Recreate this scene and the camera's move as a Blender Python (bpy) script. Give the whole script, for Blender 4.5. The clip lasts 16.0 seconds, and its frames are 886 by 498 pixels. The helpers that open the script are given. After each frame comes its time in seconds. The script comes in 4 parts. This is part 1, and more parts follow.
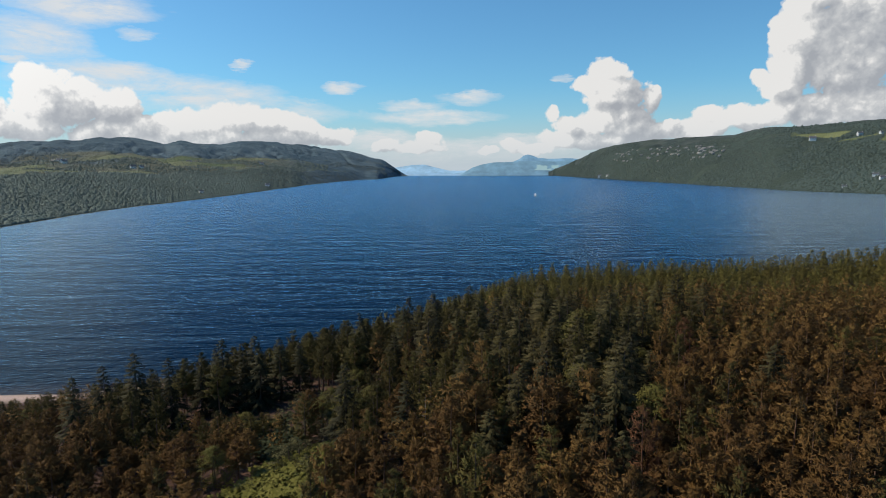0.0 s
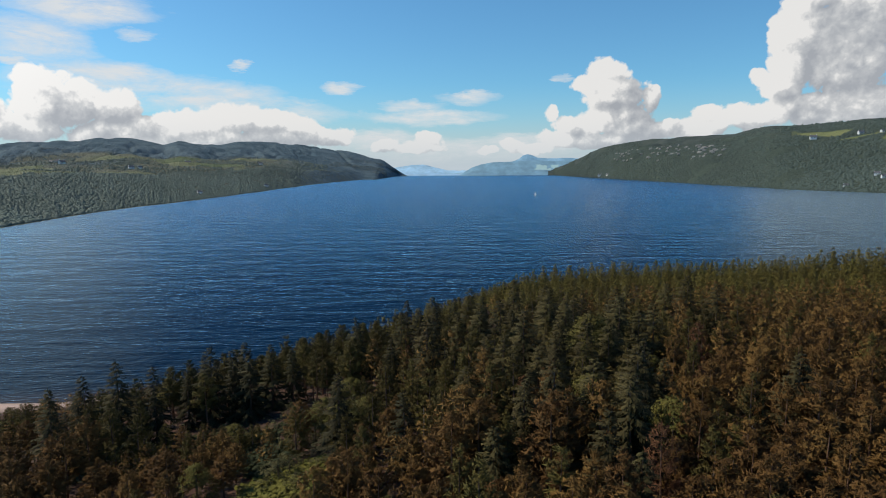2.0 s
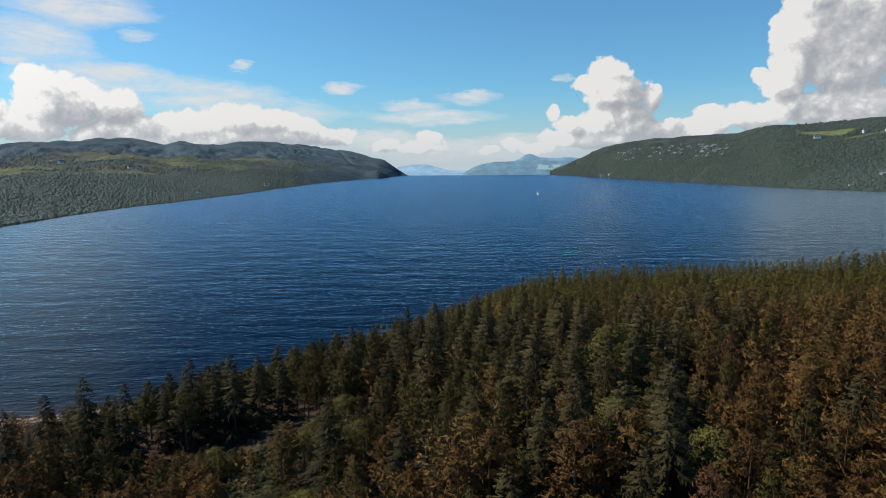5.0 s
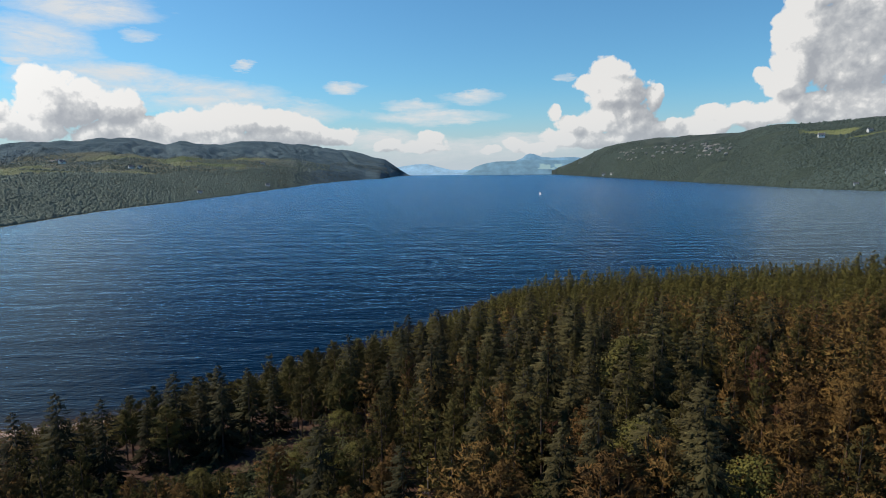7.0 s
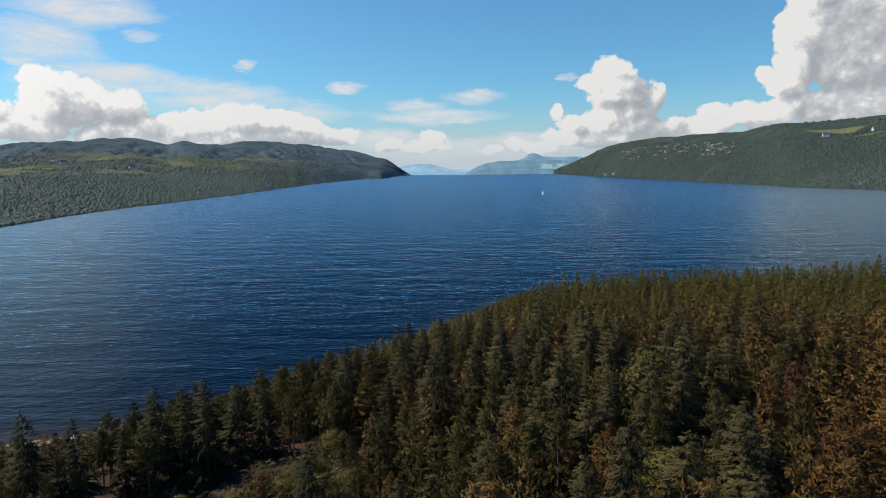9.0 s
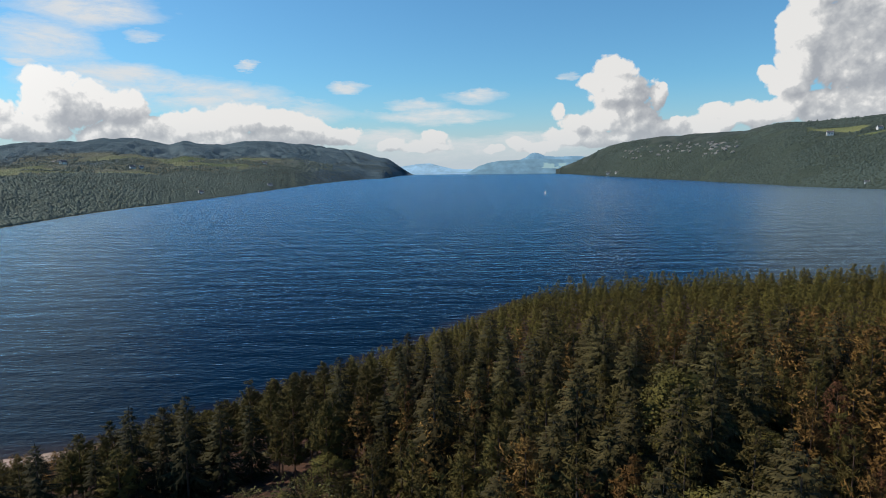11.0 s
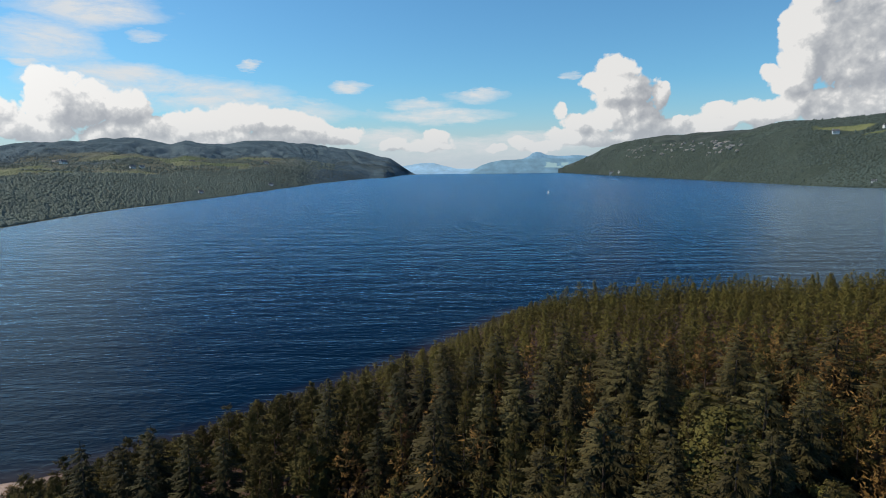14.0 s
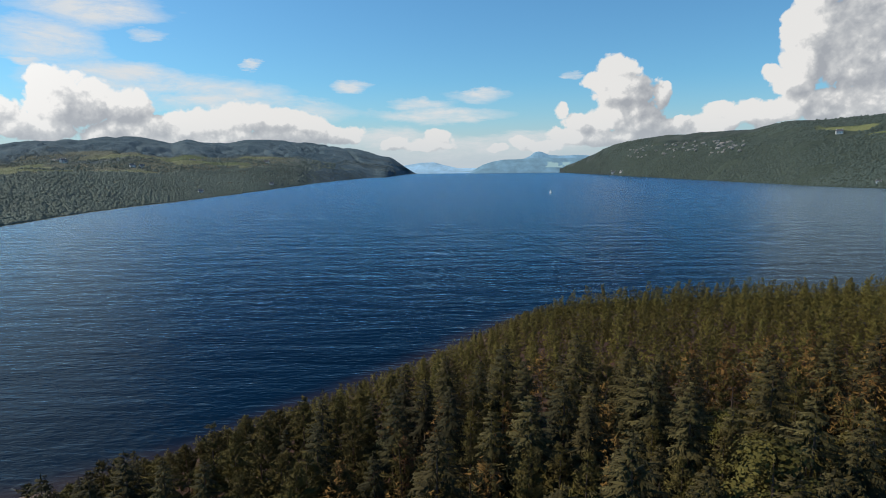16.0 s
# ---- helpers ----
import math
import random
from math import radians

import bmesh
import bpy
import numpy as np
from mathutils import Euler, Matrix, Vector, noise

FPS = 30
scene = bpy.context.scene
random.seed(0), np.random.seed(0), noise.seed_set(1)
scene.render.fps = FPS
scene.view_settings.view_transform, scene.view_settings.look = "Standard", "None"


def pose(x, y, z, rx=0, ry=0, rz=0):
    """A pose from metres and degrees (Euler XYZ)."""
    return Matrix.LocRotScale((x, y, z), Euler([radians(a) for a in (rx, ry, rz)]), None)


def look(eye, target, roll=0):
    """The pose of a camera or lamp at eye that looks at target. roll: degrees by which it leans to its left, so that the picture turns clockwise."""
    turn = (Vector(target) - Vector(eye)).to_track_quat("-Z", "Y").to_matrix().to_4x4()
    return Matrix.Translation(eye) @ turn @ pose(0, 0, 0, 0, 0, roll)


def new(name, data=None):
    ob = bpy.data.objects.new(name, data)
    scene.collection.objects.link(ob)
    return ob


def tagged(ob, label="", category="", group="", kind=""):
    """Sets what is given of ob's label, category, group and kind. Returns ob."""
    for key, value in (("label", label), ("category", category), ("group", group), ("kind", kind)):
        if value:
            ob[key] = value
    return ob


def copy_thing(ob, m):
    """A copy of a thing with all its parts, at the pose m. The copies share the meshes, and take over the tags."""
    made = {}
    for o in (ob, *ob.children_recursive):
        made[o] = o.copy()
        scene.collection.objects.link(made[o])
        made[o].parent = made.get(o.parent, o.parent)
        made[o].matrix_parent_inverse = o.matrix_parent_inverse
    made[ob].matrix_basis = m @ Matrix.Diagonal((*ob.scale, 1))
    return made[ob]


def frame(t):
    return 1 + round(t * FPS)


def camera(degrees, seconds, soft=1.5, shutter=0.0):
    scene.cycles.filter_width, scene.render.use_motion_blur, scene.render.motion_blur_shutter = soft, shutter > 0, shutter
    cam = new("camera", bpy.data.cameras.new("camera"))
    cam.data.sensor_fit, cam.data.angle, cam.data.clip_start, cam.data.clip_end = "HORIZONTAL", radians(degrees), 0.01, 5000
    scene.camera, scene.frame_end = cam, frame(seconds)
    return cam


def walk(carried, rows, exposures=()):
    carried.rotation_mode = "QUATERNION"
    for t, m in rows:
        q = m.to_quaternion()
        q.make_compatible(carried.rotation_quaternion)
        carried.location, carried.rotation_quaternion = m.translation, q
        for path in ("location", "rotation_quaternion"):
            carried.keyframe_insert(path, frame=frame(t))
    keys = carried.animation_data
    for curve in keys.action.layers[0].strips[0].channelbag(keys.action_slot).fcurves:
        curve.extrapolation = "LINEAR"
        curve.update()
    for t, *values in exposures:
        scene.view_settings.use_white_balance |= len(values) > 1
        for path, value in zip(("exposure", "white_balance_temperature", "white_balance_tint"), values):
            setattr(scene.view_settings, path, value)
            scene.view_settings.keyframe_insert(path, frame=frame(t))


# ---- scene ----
cam = camera(73, 16.0, soft=1.0)
PATH = [
    (0.0, look((0.515, -6.947, 54.860), (0.518, 92.163, 41.547), -0.355)),
    (2.0, look((0.573, -0.946, 54.393), (0.614, 98.164, 41.081), -0.504)),
    (4.0, look((0.394, 5.917, 53.885), (0.317, 105.024, 40.555), -0.549)),
    (6.0, look((0.083, 13.422, 53.437), (-0.225, 112.526, 40.080), -0.580)),
    (8.0, look((-0.206, 21.277, 53.112), (-0.810, 120.374, 39.721), -0.639)),
    (10.0, look((-0.351, 29.192, 52.930), (-1.266, 128.282, 39.496), -0.725)),
    (12.0, look((-0.337, 36.967, 52.860), (-1.535, 136.046, 39.374), -0.808)),
    (14.0, look((-0.332, 44.569, 52.818), (-1.756, 143.636, 39.269), -0.832)),
    (16.0, look((-0.768, 52.217, 52.658), (-2.355, 151.272, 39.034), -0.727)),
]

walk(cam, PATH)

# ---------------------------------------------------------------- world and sun
SUN_AZ, SUN_EL = radians(-78), radians(48)      # azimuth from +y towards +x
SUN_DIR = Vector((math.sin(SUN_AZ) * math.cos(SUN_EL), math.cos(SUN_AZ) * math.cos(SUN_EL), math.sin(SUN_EL)))
FOCAL = 0.944                                    # sight lines to slopes


def math_node(nt, op, a, b=None, clamp=False):
    nd = nt.nodes.new("ShaderNodeMath")
    nd.operation, nd.use_clamp = op, clamp
    for i, v in enumerate((a, b)):
        if v is None:
            continue
        if isinstance(v, (int, float)):
            nd.inputs[i].default_value = v
        else:
            nt.links.new(v, nd.inputs[i])
    return nd.outputs[0]


def ramp_node(nt, fac, stops):
    nd = nt.nodes.new("ShaderNodeValToRGB")
    el = nd.color_ramp.elements
    while len(el) < len(stops):
        el.new(0.5)
    for e, (p, c) in zip(el, stops):
        e.position, e.color = p, (c[0], c[1], c[2], 1)
    nt.links.new(fac, nd.inputs[0])
    return nd.outputs[0]


def noise_node(nt, vec, scale, detail=4.0, rough=0.55, dims="3D", distort=0.0):
    nd = nt.nodes.new("ShaderNodeTexNoise")
    nd.noise_dimensions = dims
    nd.inputs["Scale"].default_value = scale
    nd.inputs["Detail"].default_value = detail
    nd.inputs["Roughness"].default_value = rough
    nd.inputs["Distortion"].default_value = distort
    if vec is not None:
        nt.links.new(vec, nd.inputs["Vector"])
    return nd.outputs["Fac"]


# heaped clouds: azimuth, elevation, half width, half height (degrees)
HEAP_WEST = [(-33.4, 5.99, 2.2, 2.2), (-33.8, 7.24, 1.6, 1.3), (-31.0, 5.6, 2.7, 2.2), (-28.3, 5.2, 1.9, 1.5), (-37.1, 4.3, 2.1, 1.9),
             (-34.7, 3.5, 3.4, 1.2), (-25.2, 3.6, 3.4, 1.4), (-22.1, 3.9, 3.8, 1.5), (-18.8, 4.4, 3.7, 1.4), (-15.4, 4.2, 3.0, 1.2),
             (-12.9, 3.7, 2.1, 0.95), (-10.9, 3.0, 2.7, 1.0), (-23.0, 2.5, 9.6, 1.1), (-28.5, 3.1, 3.6, 1.3), (-15.0, 2.8, 4.5, 1.0)]
HEAP_MID = [(-5.2, 2.2, 1.4, 0.75), (-0.9, 2.7, 1.7, 0.8), (-2.2, 1.9, 3.2, 0.75), (6.8, 2.3, 1.2, 0.65), (4.4, 1.6, 1.2, 0.5)]
HEAP_TOWER = [(15.2, 8.3, 2.0, 1.3), (13.6, 7.2, 1.6, 0.85), (15.6, 6.35, 2.8, 1.6), (18.5, 6.1, 1.0, 1.5), (15.4, 4.5, 3.5, 1.5),
              (17.1, 3.6, 2.4, 1.1), (11.4, 2.7, 2.9, 0.95), (10.4, 4.9, 0.75, 0.85), (14.2, 2.5, 3.5, 0.95), (12.4, 3.9, 2.2, 1.2), (18.6, 3.0, 2.6, 1.0), (8.6, 1.8, 2.4, 0.7)]
HEAP_EAST = [(20.7, 3.5, 1.9, 0.8), (23.7, 4.55, 1.7, 0.9), (22.8, 3.45, 3.1, 1.05), (26.6, 4.1, 2.5, 1.3), (28.9, 4.65, 2.0, 1.2),
             (31.8, 4.5, 3.3, 1.5), (35.1, 4.5, 2.6, 1.7), (27.4, 7.5, 0.9, 0.95), (28.8, 6.4, 1.8, 1.8), (30.7, 10.1, 2.8, 2.6),
             (28.9, 10.5, 1.2, 2.3), (33.1, 7.8, 3.2, 2.9), (30.5, 13.0, 2.3, 2.0), (34.3, 11.3, 3.4, 3.5), (29.6, 8.2, 2.0, 2.0)]
# unseen ones beyond the view, added for the water at the sides to mirror
HEAP_UNSEEN = [(38.0, 15.5, 6.0, 5.0), (44, 14, 9, 9), (41, 23, 10, 7), (52, 24, 12, 10), (-45, 8, 7, 5), (-43, 21, 8, 4.5), (-52, 17, 10, 8),
              (36, 19, 5, 5), (31.5, 18, 3.5, 3.5), (31, 24, 4.5, 4.5), (36, 27, 7, 7), (42, 36, 11, 8), (-37, 22, 7, 5), (-40, 31, 12, 9), (-33, 26, 6, 4)]
CUMULUS = HEAP_WEST + HEAP_MID + HEAP_TOWER + HEAP_EAST + HEAP_UNSEEN
# thin veils
VEIL = [(-29.9, 12.8, 5.6, 1.5), (-24.6, 11.0, 1.5, 0.5), (-33.5, 10.1, 4.6, 1.6), (-35.4, 8.5, 1.5, 0.4), (-27.2, 7.8, 3.5, 1.1),
        (-22.8, 6.6, 7.6, 1.5), (-17.6, 9.1, 0.8, 0.4), (-8.7, 7.5, 1.9, 0.45), (-12.8, 5.8, 2.8, 0.15),
        (-1.4, 4.8, 7.1, 0.7), (-2.4, 5.8, 3.2, 0.5), (2.9, 6.5, 2.8, 0.6), (11.4, 8.2, 0.8, 0.4), (0.7, 1.6, 9.5, 1.1),
        (-16, 5.2, 7.0, 1.1), (-5.5, 2.6, 6.0, 1.0), (-30, 7.4, 6.0, 1.6), (8.0, 2.2, 6.0, 0.9)]


def blob_sum(nt, az, el, blobs):
    """Highest of a set of soft domes, 1 in the middle and 0 on the rim."""
    best = None
    for ca, ce, ra, re in blobs:
        a = math_node(nt, "MULTIPLY", math_node(nt, "SUBTRACT", az, ca), 1 / ra)
        e = math_node(nt, "MULTIPLY", math_node(nt, "SUBTRACT", el, ce), 1 / re)
        r2 = math_node(nt, "ADD", math_node(nt, "MULTIPLY", a, a), math_node(nt, "MULTIPLY", e, e))
        v = math_node(nt, "SUBTRACT", 1.0, r2)
        best = v if best is None else math_node(nt, "SMOOTH_MAX", best, v)
        if best is not v:
            best.node.inputs[2].default_value = 0.25
    return math_node(nt, "MAXIMUM", best, -1.0)


def cloud_group():
    """Density of the heaped clouds for a direction."""
    g = bpy.data.node_groups.new("cloud_density", "ShaderNodeTree")
    g.interface.new_socket("Direction", in_out="INPUT", socket_type="NodeSocketVector")
    g.interface.new_socket("Density", in_out="OUTPUT", socket_type="NodeSocketFloat")
    gi, go = g.nodes.new("NodeGroupInput"), g.nodes.new("NodeGroupOutput")
    sep = g.nodes.new("ShaderNodeSeparateXYZ")
    g.links.new(gi.outputs[0], sep.inputs[0])
    az = math_node(g, "MULTIPLY", math_node(g, "ARCTAN2", sep.outputs[0], sep.outputs[1]), 57.2958)
    el = math_node(g, "MULTIPLY", math_node(g, "ARCSINE", sep.outputs[2]), 57.2958)
    w1, w2 = noise_node(g, gi.outputs[0], 11.0, 3.0, 0.5), noise_node(g, gi.outputs[0], 14.0, 3.0, 0.5, distort=0.5)
    az = math_node(g, "ADD", az, math_node(g, "MULTIPLY", math_node(g, "SUBTRACT", w1, 0.5), 3.2))
    el = math_node(g, "ADD", el, math_node(g, "MULTIPLY", math_node(g, "SUBTRACT", w2, 0.5), 1.8))
    base = blob_sum(g, az, el, CUMULUS)
    d = math_node(g, "MULTIPLY", base, 0.9)
    # round puffs with sharp creases between them, at five sizes
    for scale, weight in ((9.0, 0.30), (19.0, 0.50), (40.0, 0.50), (85.0, 0.34), (180.0, 0.18)):
        n = noise_node(g, gi.outputs[0], scale, 0.6, 0.5, distort=0.25)
        puff = math_node(g, "ABSOLUTE", math_node(g, "SUBTRACT", n, 0.5))
        d = math_node(g, "ADD", d, math_node(g, "MULTIPLY", math_node(g, "SUBTRACT", puff, 0.11), 2.0 * weight))
    g.links.new(d, go.inputs[0])
    return g


def make_world():
    w = bpy.data.worlds.new("sky")
    scene.world = w
    w.use_nodes = True
    nt = w.node_tree
    nt.nodes.clear()
    out = nt.nodes.new("ShaderNodeOutputWorld")
    bg = nt.nodes.new("ShaderNodeBackground")
    sky = nt.nodes.new("ShaderNodeTexSky")
    sky.sky_type, sky.sun_disc = "NISHITA", False
    sky.sun_elevation, sky.sun_rotation = SUN_EL, SUN_AZ
    sky.altitude, sky.air_density, sky.dust_density, sky.ozone_density = 60, 1.0, 0.6, 1.6
    tc = nt.nodes.new("ShaderNodeTexCoord")
    d0 = tc.outputs["Generated"]
    grp = cloud_group()

    def density(vec):
        nd = nt.nodes.new("ShaderNodeGroup")
        nd.node_tree = grp
        nt.links.new(vec, nd.inputs[0])
        return nd.outputs[0]
    off = nt.nodes.new("ShaderNodeVectorMath")
    off.operation = "ADD"
    off.inputs[1].default_value = (-0.042, 0.0, 0.036)
    nt.links.new(d0, off.inputs[0])
    near_off = nt.nodes.new("ShaderNodeVectorMath")
    near_off.operation = "ADD"
    near_off.inputs[1].default_value = (-0.010, 0.0, 0.010)
    nt.links.new(d0, near_off.inputs[0])
    here, lit, lit_near = density(d0), density(off.outputs[0]), density(near_off.outputs[0])
    mask = math_node(nt, "MULTIPLY", math_node(nt, "SUBTRACT", here, CLOUD_EDGE), CLOUD_SHARP, True)
    # towards the sun the cloud thins out: bright; where it thickens: grey
    shade = math_node(nt, "ADD", CLOUD_BASE, math_node(nt, "MULTIPLY", math_node(nt, "SUBTRACT", here, lit), 0.62))
    shade = math_node(nt, "ADD", shade, math_node(nt, "MULTIPLY", math_node(nt, "SUBTRACT", here, lit_near), 0.85))
    shade = math_node(nt, "SUBTRACT", shade, math_node(nt, "MULTIPLY", math_node(nt, "MINIMUM", here, 0.62), 0.40), True)
    ccol = ramp_node(nt, shade, [(0.0, (0.56, 0.595, 0.65)), (0.35, (0.70, 0.73, 0.77)), (0.66, (0.86, 0.88, 0.90)), (1.0, (1.20, 1.19, 1.17))])
    sep = nt.nodes.new("ShaderNodeSeparateXYZ")
    nt.links.new(d0, sep.inputs[0])
    az = math_node(nt, "MULTIPLY", math_node(nt, "ARCTAN2", sep.outputs[0], sep.outputs[1]), 57.2958)
    el = math_node(nt, "MULTIPLY", math_node(nt, "ARCSINE", sep.outputs[2]), 57.2958)
    # stretched noise for the veils
    mp = nt.nodes.new("ShaderNodeMapping")
    mp.inputs["Scale"].default_value = (1, 1, 3.6)
    nt.links.new(d0, mp.inputs["Vector"])
    vn = noise_node(nt, mp.outputs[0], 9.0, 9.0, 0.70, distort=0.3)
    w1, w2 = noise_node(nt, mp.outputs[0], 6.0, 5.0, 0.6), noise_node(nt, mp.outputs[0], 11.0, 7.0, 0.70, distort=0.3)
    az2 = math_node(nt, "ADD", az, math_node(nt, "MULTIPLY", math_node(nt, "SUBTRACT", w1, 0.5), 9.0))
    el2 = math_node(nt, "ADD", el, math_node(nt, "MULTIPLY", math_node(nt, "SUBTRACT", w2, 0.5), 2.2))
    veil = math_node(nt, "MULTIPLY", math_node(nt, "MULTIPLY", math_node(nt, "ADD", blob_sum(nt, az2, el2, VEIL), 0.30), 0.85, True),
                     math_node(nt, "MULTIPLY", math_node(nt, "SUBTRACT", vn, 0.26), 3.0, True))
    # milky air low over the water
    low = math_node(nt, "POWER", math_node(nt, "SUBTRACT", 1.0, math_node(nt, "MULTIPLY", math_node(nt, "ABSOLUTE", el), 1 / 8.0), True), 1.7)
    skys = nt.nodes.new("ShaderNodeMix")
    skys.data_type, skys.blend_type = "RGBA", "MULTIPLY"
    skys.inputs["Factor"].default_value = 1.0
    nt.links.new(sky.outputs[0], skys.inputs["A"])
    high = math_node(nt, "MULTIPLY", math_node(nt, "SUBTRACT", el, 15.0), 1 / 12.0, True)
    gain = ramp_node(nt, high, [(0.0, SKY_GAIN), (1.0, SKY_HIGH)])
    nt.links.new(gain, skys.inputs["B"])

    def mix(fac, a, b):
        nd = nt.nodes.new("ShaderNodeMix")
        nd.data_type = "RGBA"
        if isinstance(fac, float):
            nd.inputs["Factor"].default_value = fac
        else:
            nt.links.new(fac, nd.inputs["Factor"])
        for s, v in (("A", a), ("B", b)):
            if isinstance(v, tuple):
                nd.inputs[s].default_value = (*v, 1)
            else:
                nt.links.new(v, nd.inputs[s])
        return nd.outputs["Result"]
    k = CLOUD_LEVEL
    scaled = nt.nodes.new("ShaderNodeMix")
    scaled.data_type, scaled.blend_type = "RGBA", "MULTIPLY"
    scaled.inputs["Factor"].default_value = 1.0
    nt.links.new(ccol, scaled.inputs["A"])
    dot = nt.nodes.new("ShaderNodeVectorMath")
    dot.operation = "DOT_PRODUCT"
    dot.inputs[1].default_value = SUN_DIR
    nt.links.new(d0, dot.inputs[0])
    silver = math_node(nt, "POWER", math_node(nt, "MAXIMUM", dot.outputs["Value"], 0.0), 5.0)
    front = math_node(nt, "POWER", math_node(nt, "MAXIMUM", math_node(nt, "SUBTRACT", math_node(nt, "MULTIPLY", dot.outputs["Value"], -1.0), 0.05), 0.0), 2.0)
    level = math_node(nt, "MULTIPLY", math_node(nt, "ADD", math_node(nt, "ADD", 1.0, math_node(nt, "MULTIPLY", silver, 2.6)), math_node(nt, "MULTIPLY", front, 1.6)), k)
    nt.links.new(level, scaled.inputs["B"])
    c = mix(math_node(nt, "MULTIPLY", low, 0.9), skys.outputs["Result"], (0.74 * k, 0.85 * k, 0.95 * k))
    c = mix(math_node(nt, "MULTIPLY", veil, 0.92), c, (1.10 * k, 1.12 * k, 1.13 * k))
    c = mix(mask, c, scaled.outputs["Result"])
    # the haze of the last kilometres lies before the clouds
    near_low = math_node(nt, "POWER", math_node(nt, "SUBTRACT", 1.0, math_node(nt, "MULTIPLY", math_node(nt, "ABSOLUTE", el), 1 / 5.0), True), 1.6)
    c = mix(math_node(nt, "MULTIPLY", near_low, 0.75), c, (0.80 * k, 0.90 * k, 0.98 * k))
    nt.links.new(c, bg.inputs[0])
    bg.inputs[1].default_value = SKY_STRENGTH
    nt.links.new(bg.outputs[0], out.inputs[0])


SKY_STRENGTH, CLOUD_LEVEL, SKY_GAIN = 0.1, 6.6, (0.60, 1.08, 1.30)
SKY_HIGH = (0.10, 0.45, 0.79)
CLOUD_EDGE, CLOUD_SHARP, CLOUD_BASE = -0.02, 4.2, 0.60
make_world()
sun_data = bpy.data.lights.new("sun", "SUN")
sun_data.energy, sun_data.angle, sun_data.color = 3.2, radians(0.5), (1.0, 0.88, 0.72)
sun_ob = new("sun", sun_data)
sun_ob.matrix_world = look(SUN_DIR * 3000, (0, 0, 0))


# ---------------------------------------------------------------- materials
def material(name):
    m = bpy.data.materials.new(name)
    m.use_nodes = True
    return m, m.node_tree, m.node_tree.nodes["Principled BSDF"]


def bump_node(nt, height, strength, distance, after=None):
    b = nt.nodes.new("ShaderNodeBump")
    b.inputs["Strength"].default_value, b.inputs["Distance"].default_value = strength, distance
    nt.links.new(height, b.inputs["Height"])
    if after is not None:
        nt.links.new(after, b.inputs["Normal"])
    return b.outputs[0]


def coords(nt, which="Object", scale=None):
    tc = nt.nodes.new("ShaderNodeTexCoord")
    if scale is None:
        return tc.outputs[which]
    mp = nt.nodes.new("ShaderNodeMapping")
    mp.inputs["Scale"].default_value = scale
    nt.links.new(tc.outputs[which], mp.inputs["Vector"])
    return mp.outputs[0]


def mix_rgb(nt, fac, a, b, blend="MIX"):
    nd = nt.nodes.new("ShaderNodeMix")
    nd.data_type, nd.blend_type = "RGBA", blend
    if isinstance(fac, (int, float)):
        nd.inputs["Factor"].default_value = fac
    else:
        nt.links.new(fac, nd.inputs["Factor"])
    for s, v in (("A", a), ("B", b)):
        if isinstance(v, tuple):
            nd.inputs[s].default_value = (*v, 1)
        else:
            nt.links.new(v, nd.inputs[s])
    return nd.outputs["Result"]


def attribute(nt, name):
    a = nt.nodes.new("ShaderNodeAttribute")
    a.attribute_name = name
    return a.outputs["Fac"]


def foliage(name, dark, light, tip, rough=0.75, swing=0.45, round_off=0.68):
    """Needles or leaves: hue changes from spray to spray and from tree to tree."""
    m, nt, b = material(name)
    geo = nt.nodes.new("ShaderNodeNewGeometry")
    inf = nt.nodes.new("ShaderNodeObjectInfo")
    # through tone, conifer crowns get painted inner shade and lit tips
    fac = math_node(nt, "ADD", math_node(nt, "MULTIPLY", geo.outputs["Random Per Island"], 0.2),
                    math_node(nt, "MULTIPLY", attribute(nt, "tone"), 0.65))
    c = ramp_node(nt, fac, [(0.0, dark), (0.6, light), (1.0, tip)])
    hue = nt.nodes.new("ShaderNodeHueSaturation")
    nt.links.new(c, hue.inputs["Color"])
    r = math_node(nt, "ADD", inf.outputs["Random"], attribute(nt, "shift"))
    nt.links.new(math_node(nt, "ADD", 0.493, math_node(nt, "MULTIPLY", r, 0.011)), hue.inputs["Hue"])
    nt.links.new(math_node(nt, "ADD", 1.0 - swing / 2, math_node(nt, "MULTIPLY", r, swing)), hue.inputs["Value"])
    nt.links.new(hue.outputs[0], b.inputs["Base Color"])
    # fine needles shade like the rounded mass that they form
    at = nt.nodes.new("ShaderNodeAttribute")
    at.attribute_name = "mass"
    vt = nt.nodes.new("ShaderNodeVectorTransform")
    vt.vector_type, vt.convert_from, vt.convert_to = "NORMAL", "OBJECT", "WORLD"
    nt.links.new(at.outputs["Vector"], vt.inputs[0])
    mixv = nt.nodes.new("ShaderNodeMix")
    mixv.data_type = "VECTOR"
    mixv.inputs["Factor"].default_value = round_off
    nt.links.new(geo.outputs["Normal"], mixv.inputs["A"])
    nt.links.new(vt.outputs[0], mixv.inputs["B"])
    nrm = nt.nodes.new("ShaderNodeVectorMath")
    nrm.operation = "NORMALIZE"
    nt.links.new(mixv.outputs["Result"], nrm.inputs[0])
    nt.links.new(nrm.outputs[0], b.inputs["Normal"])
    b.inputs["Roughness"].default_value = rough
    b.inputs["Specular IOR Level"].default_value = 0.12
    return m


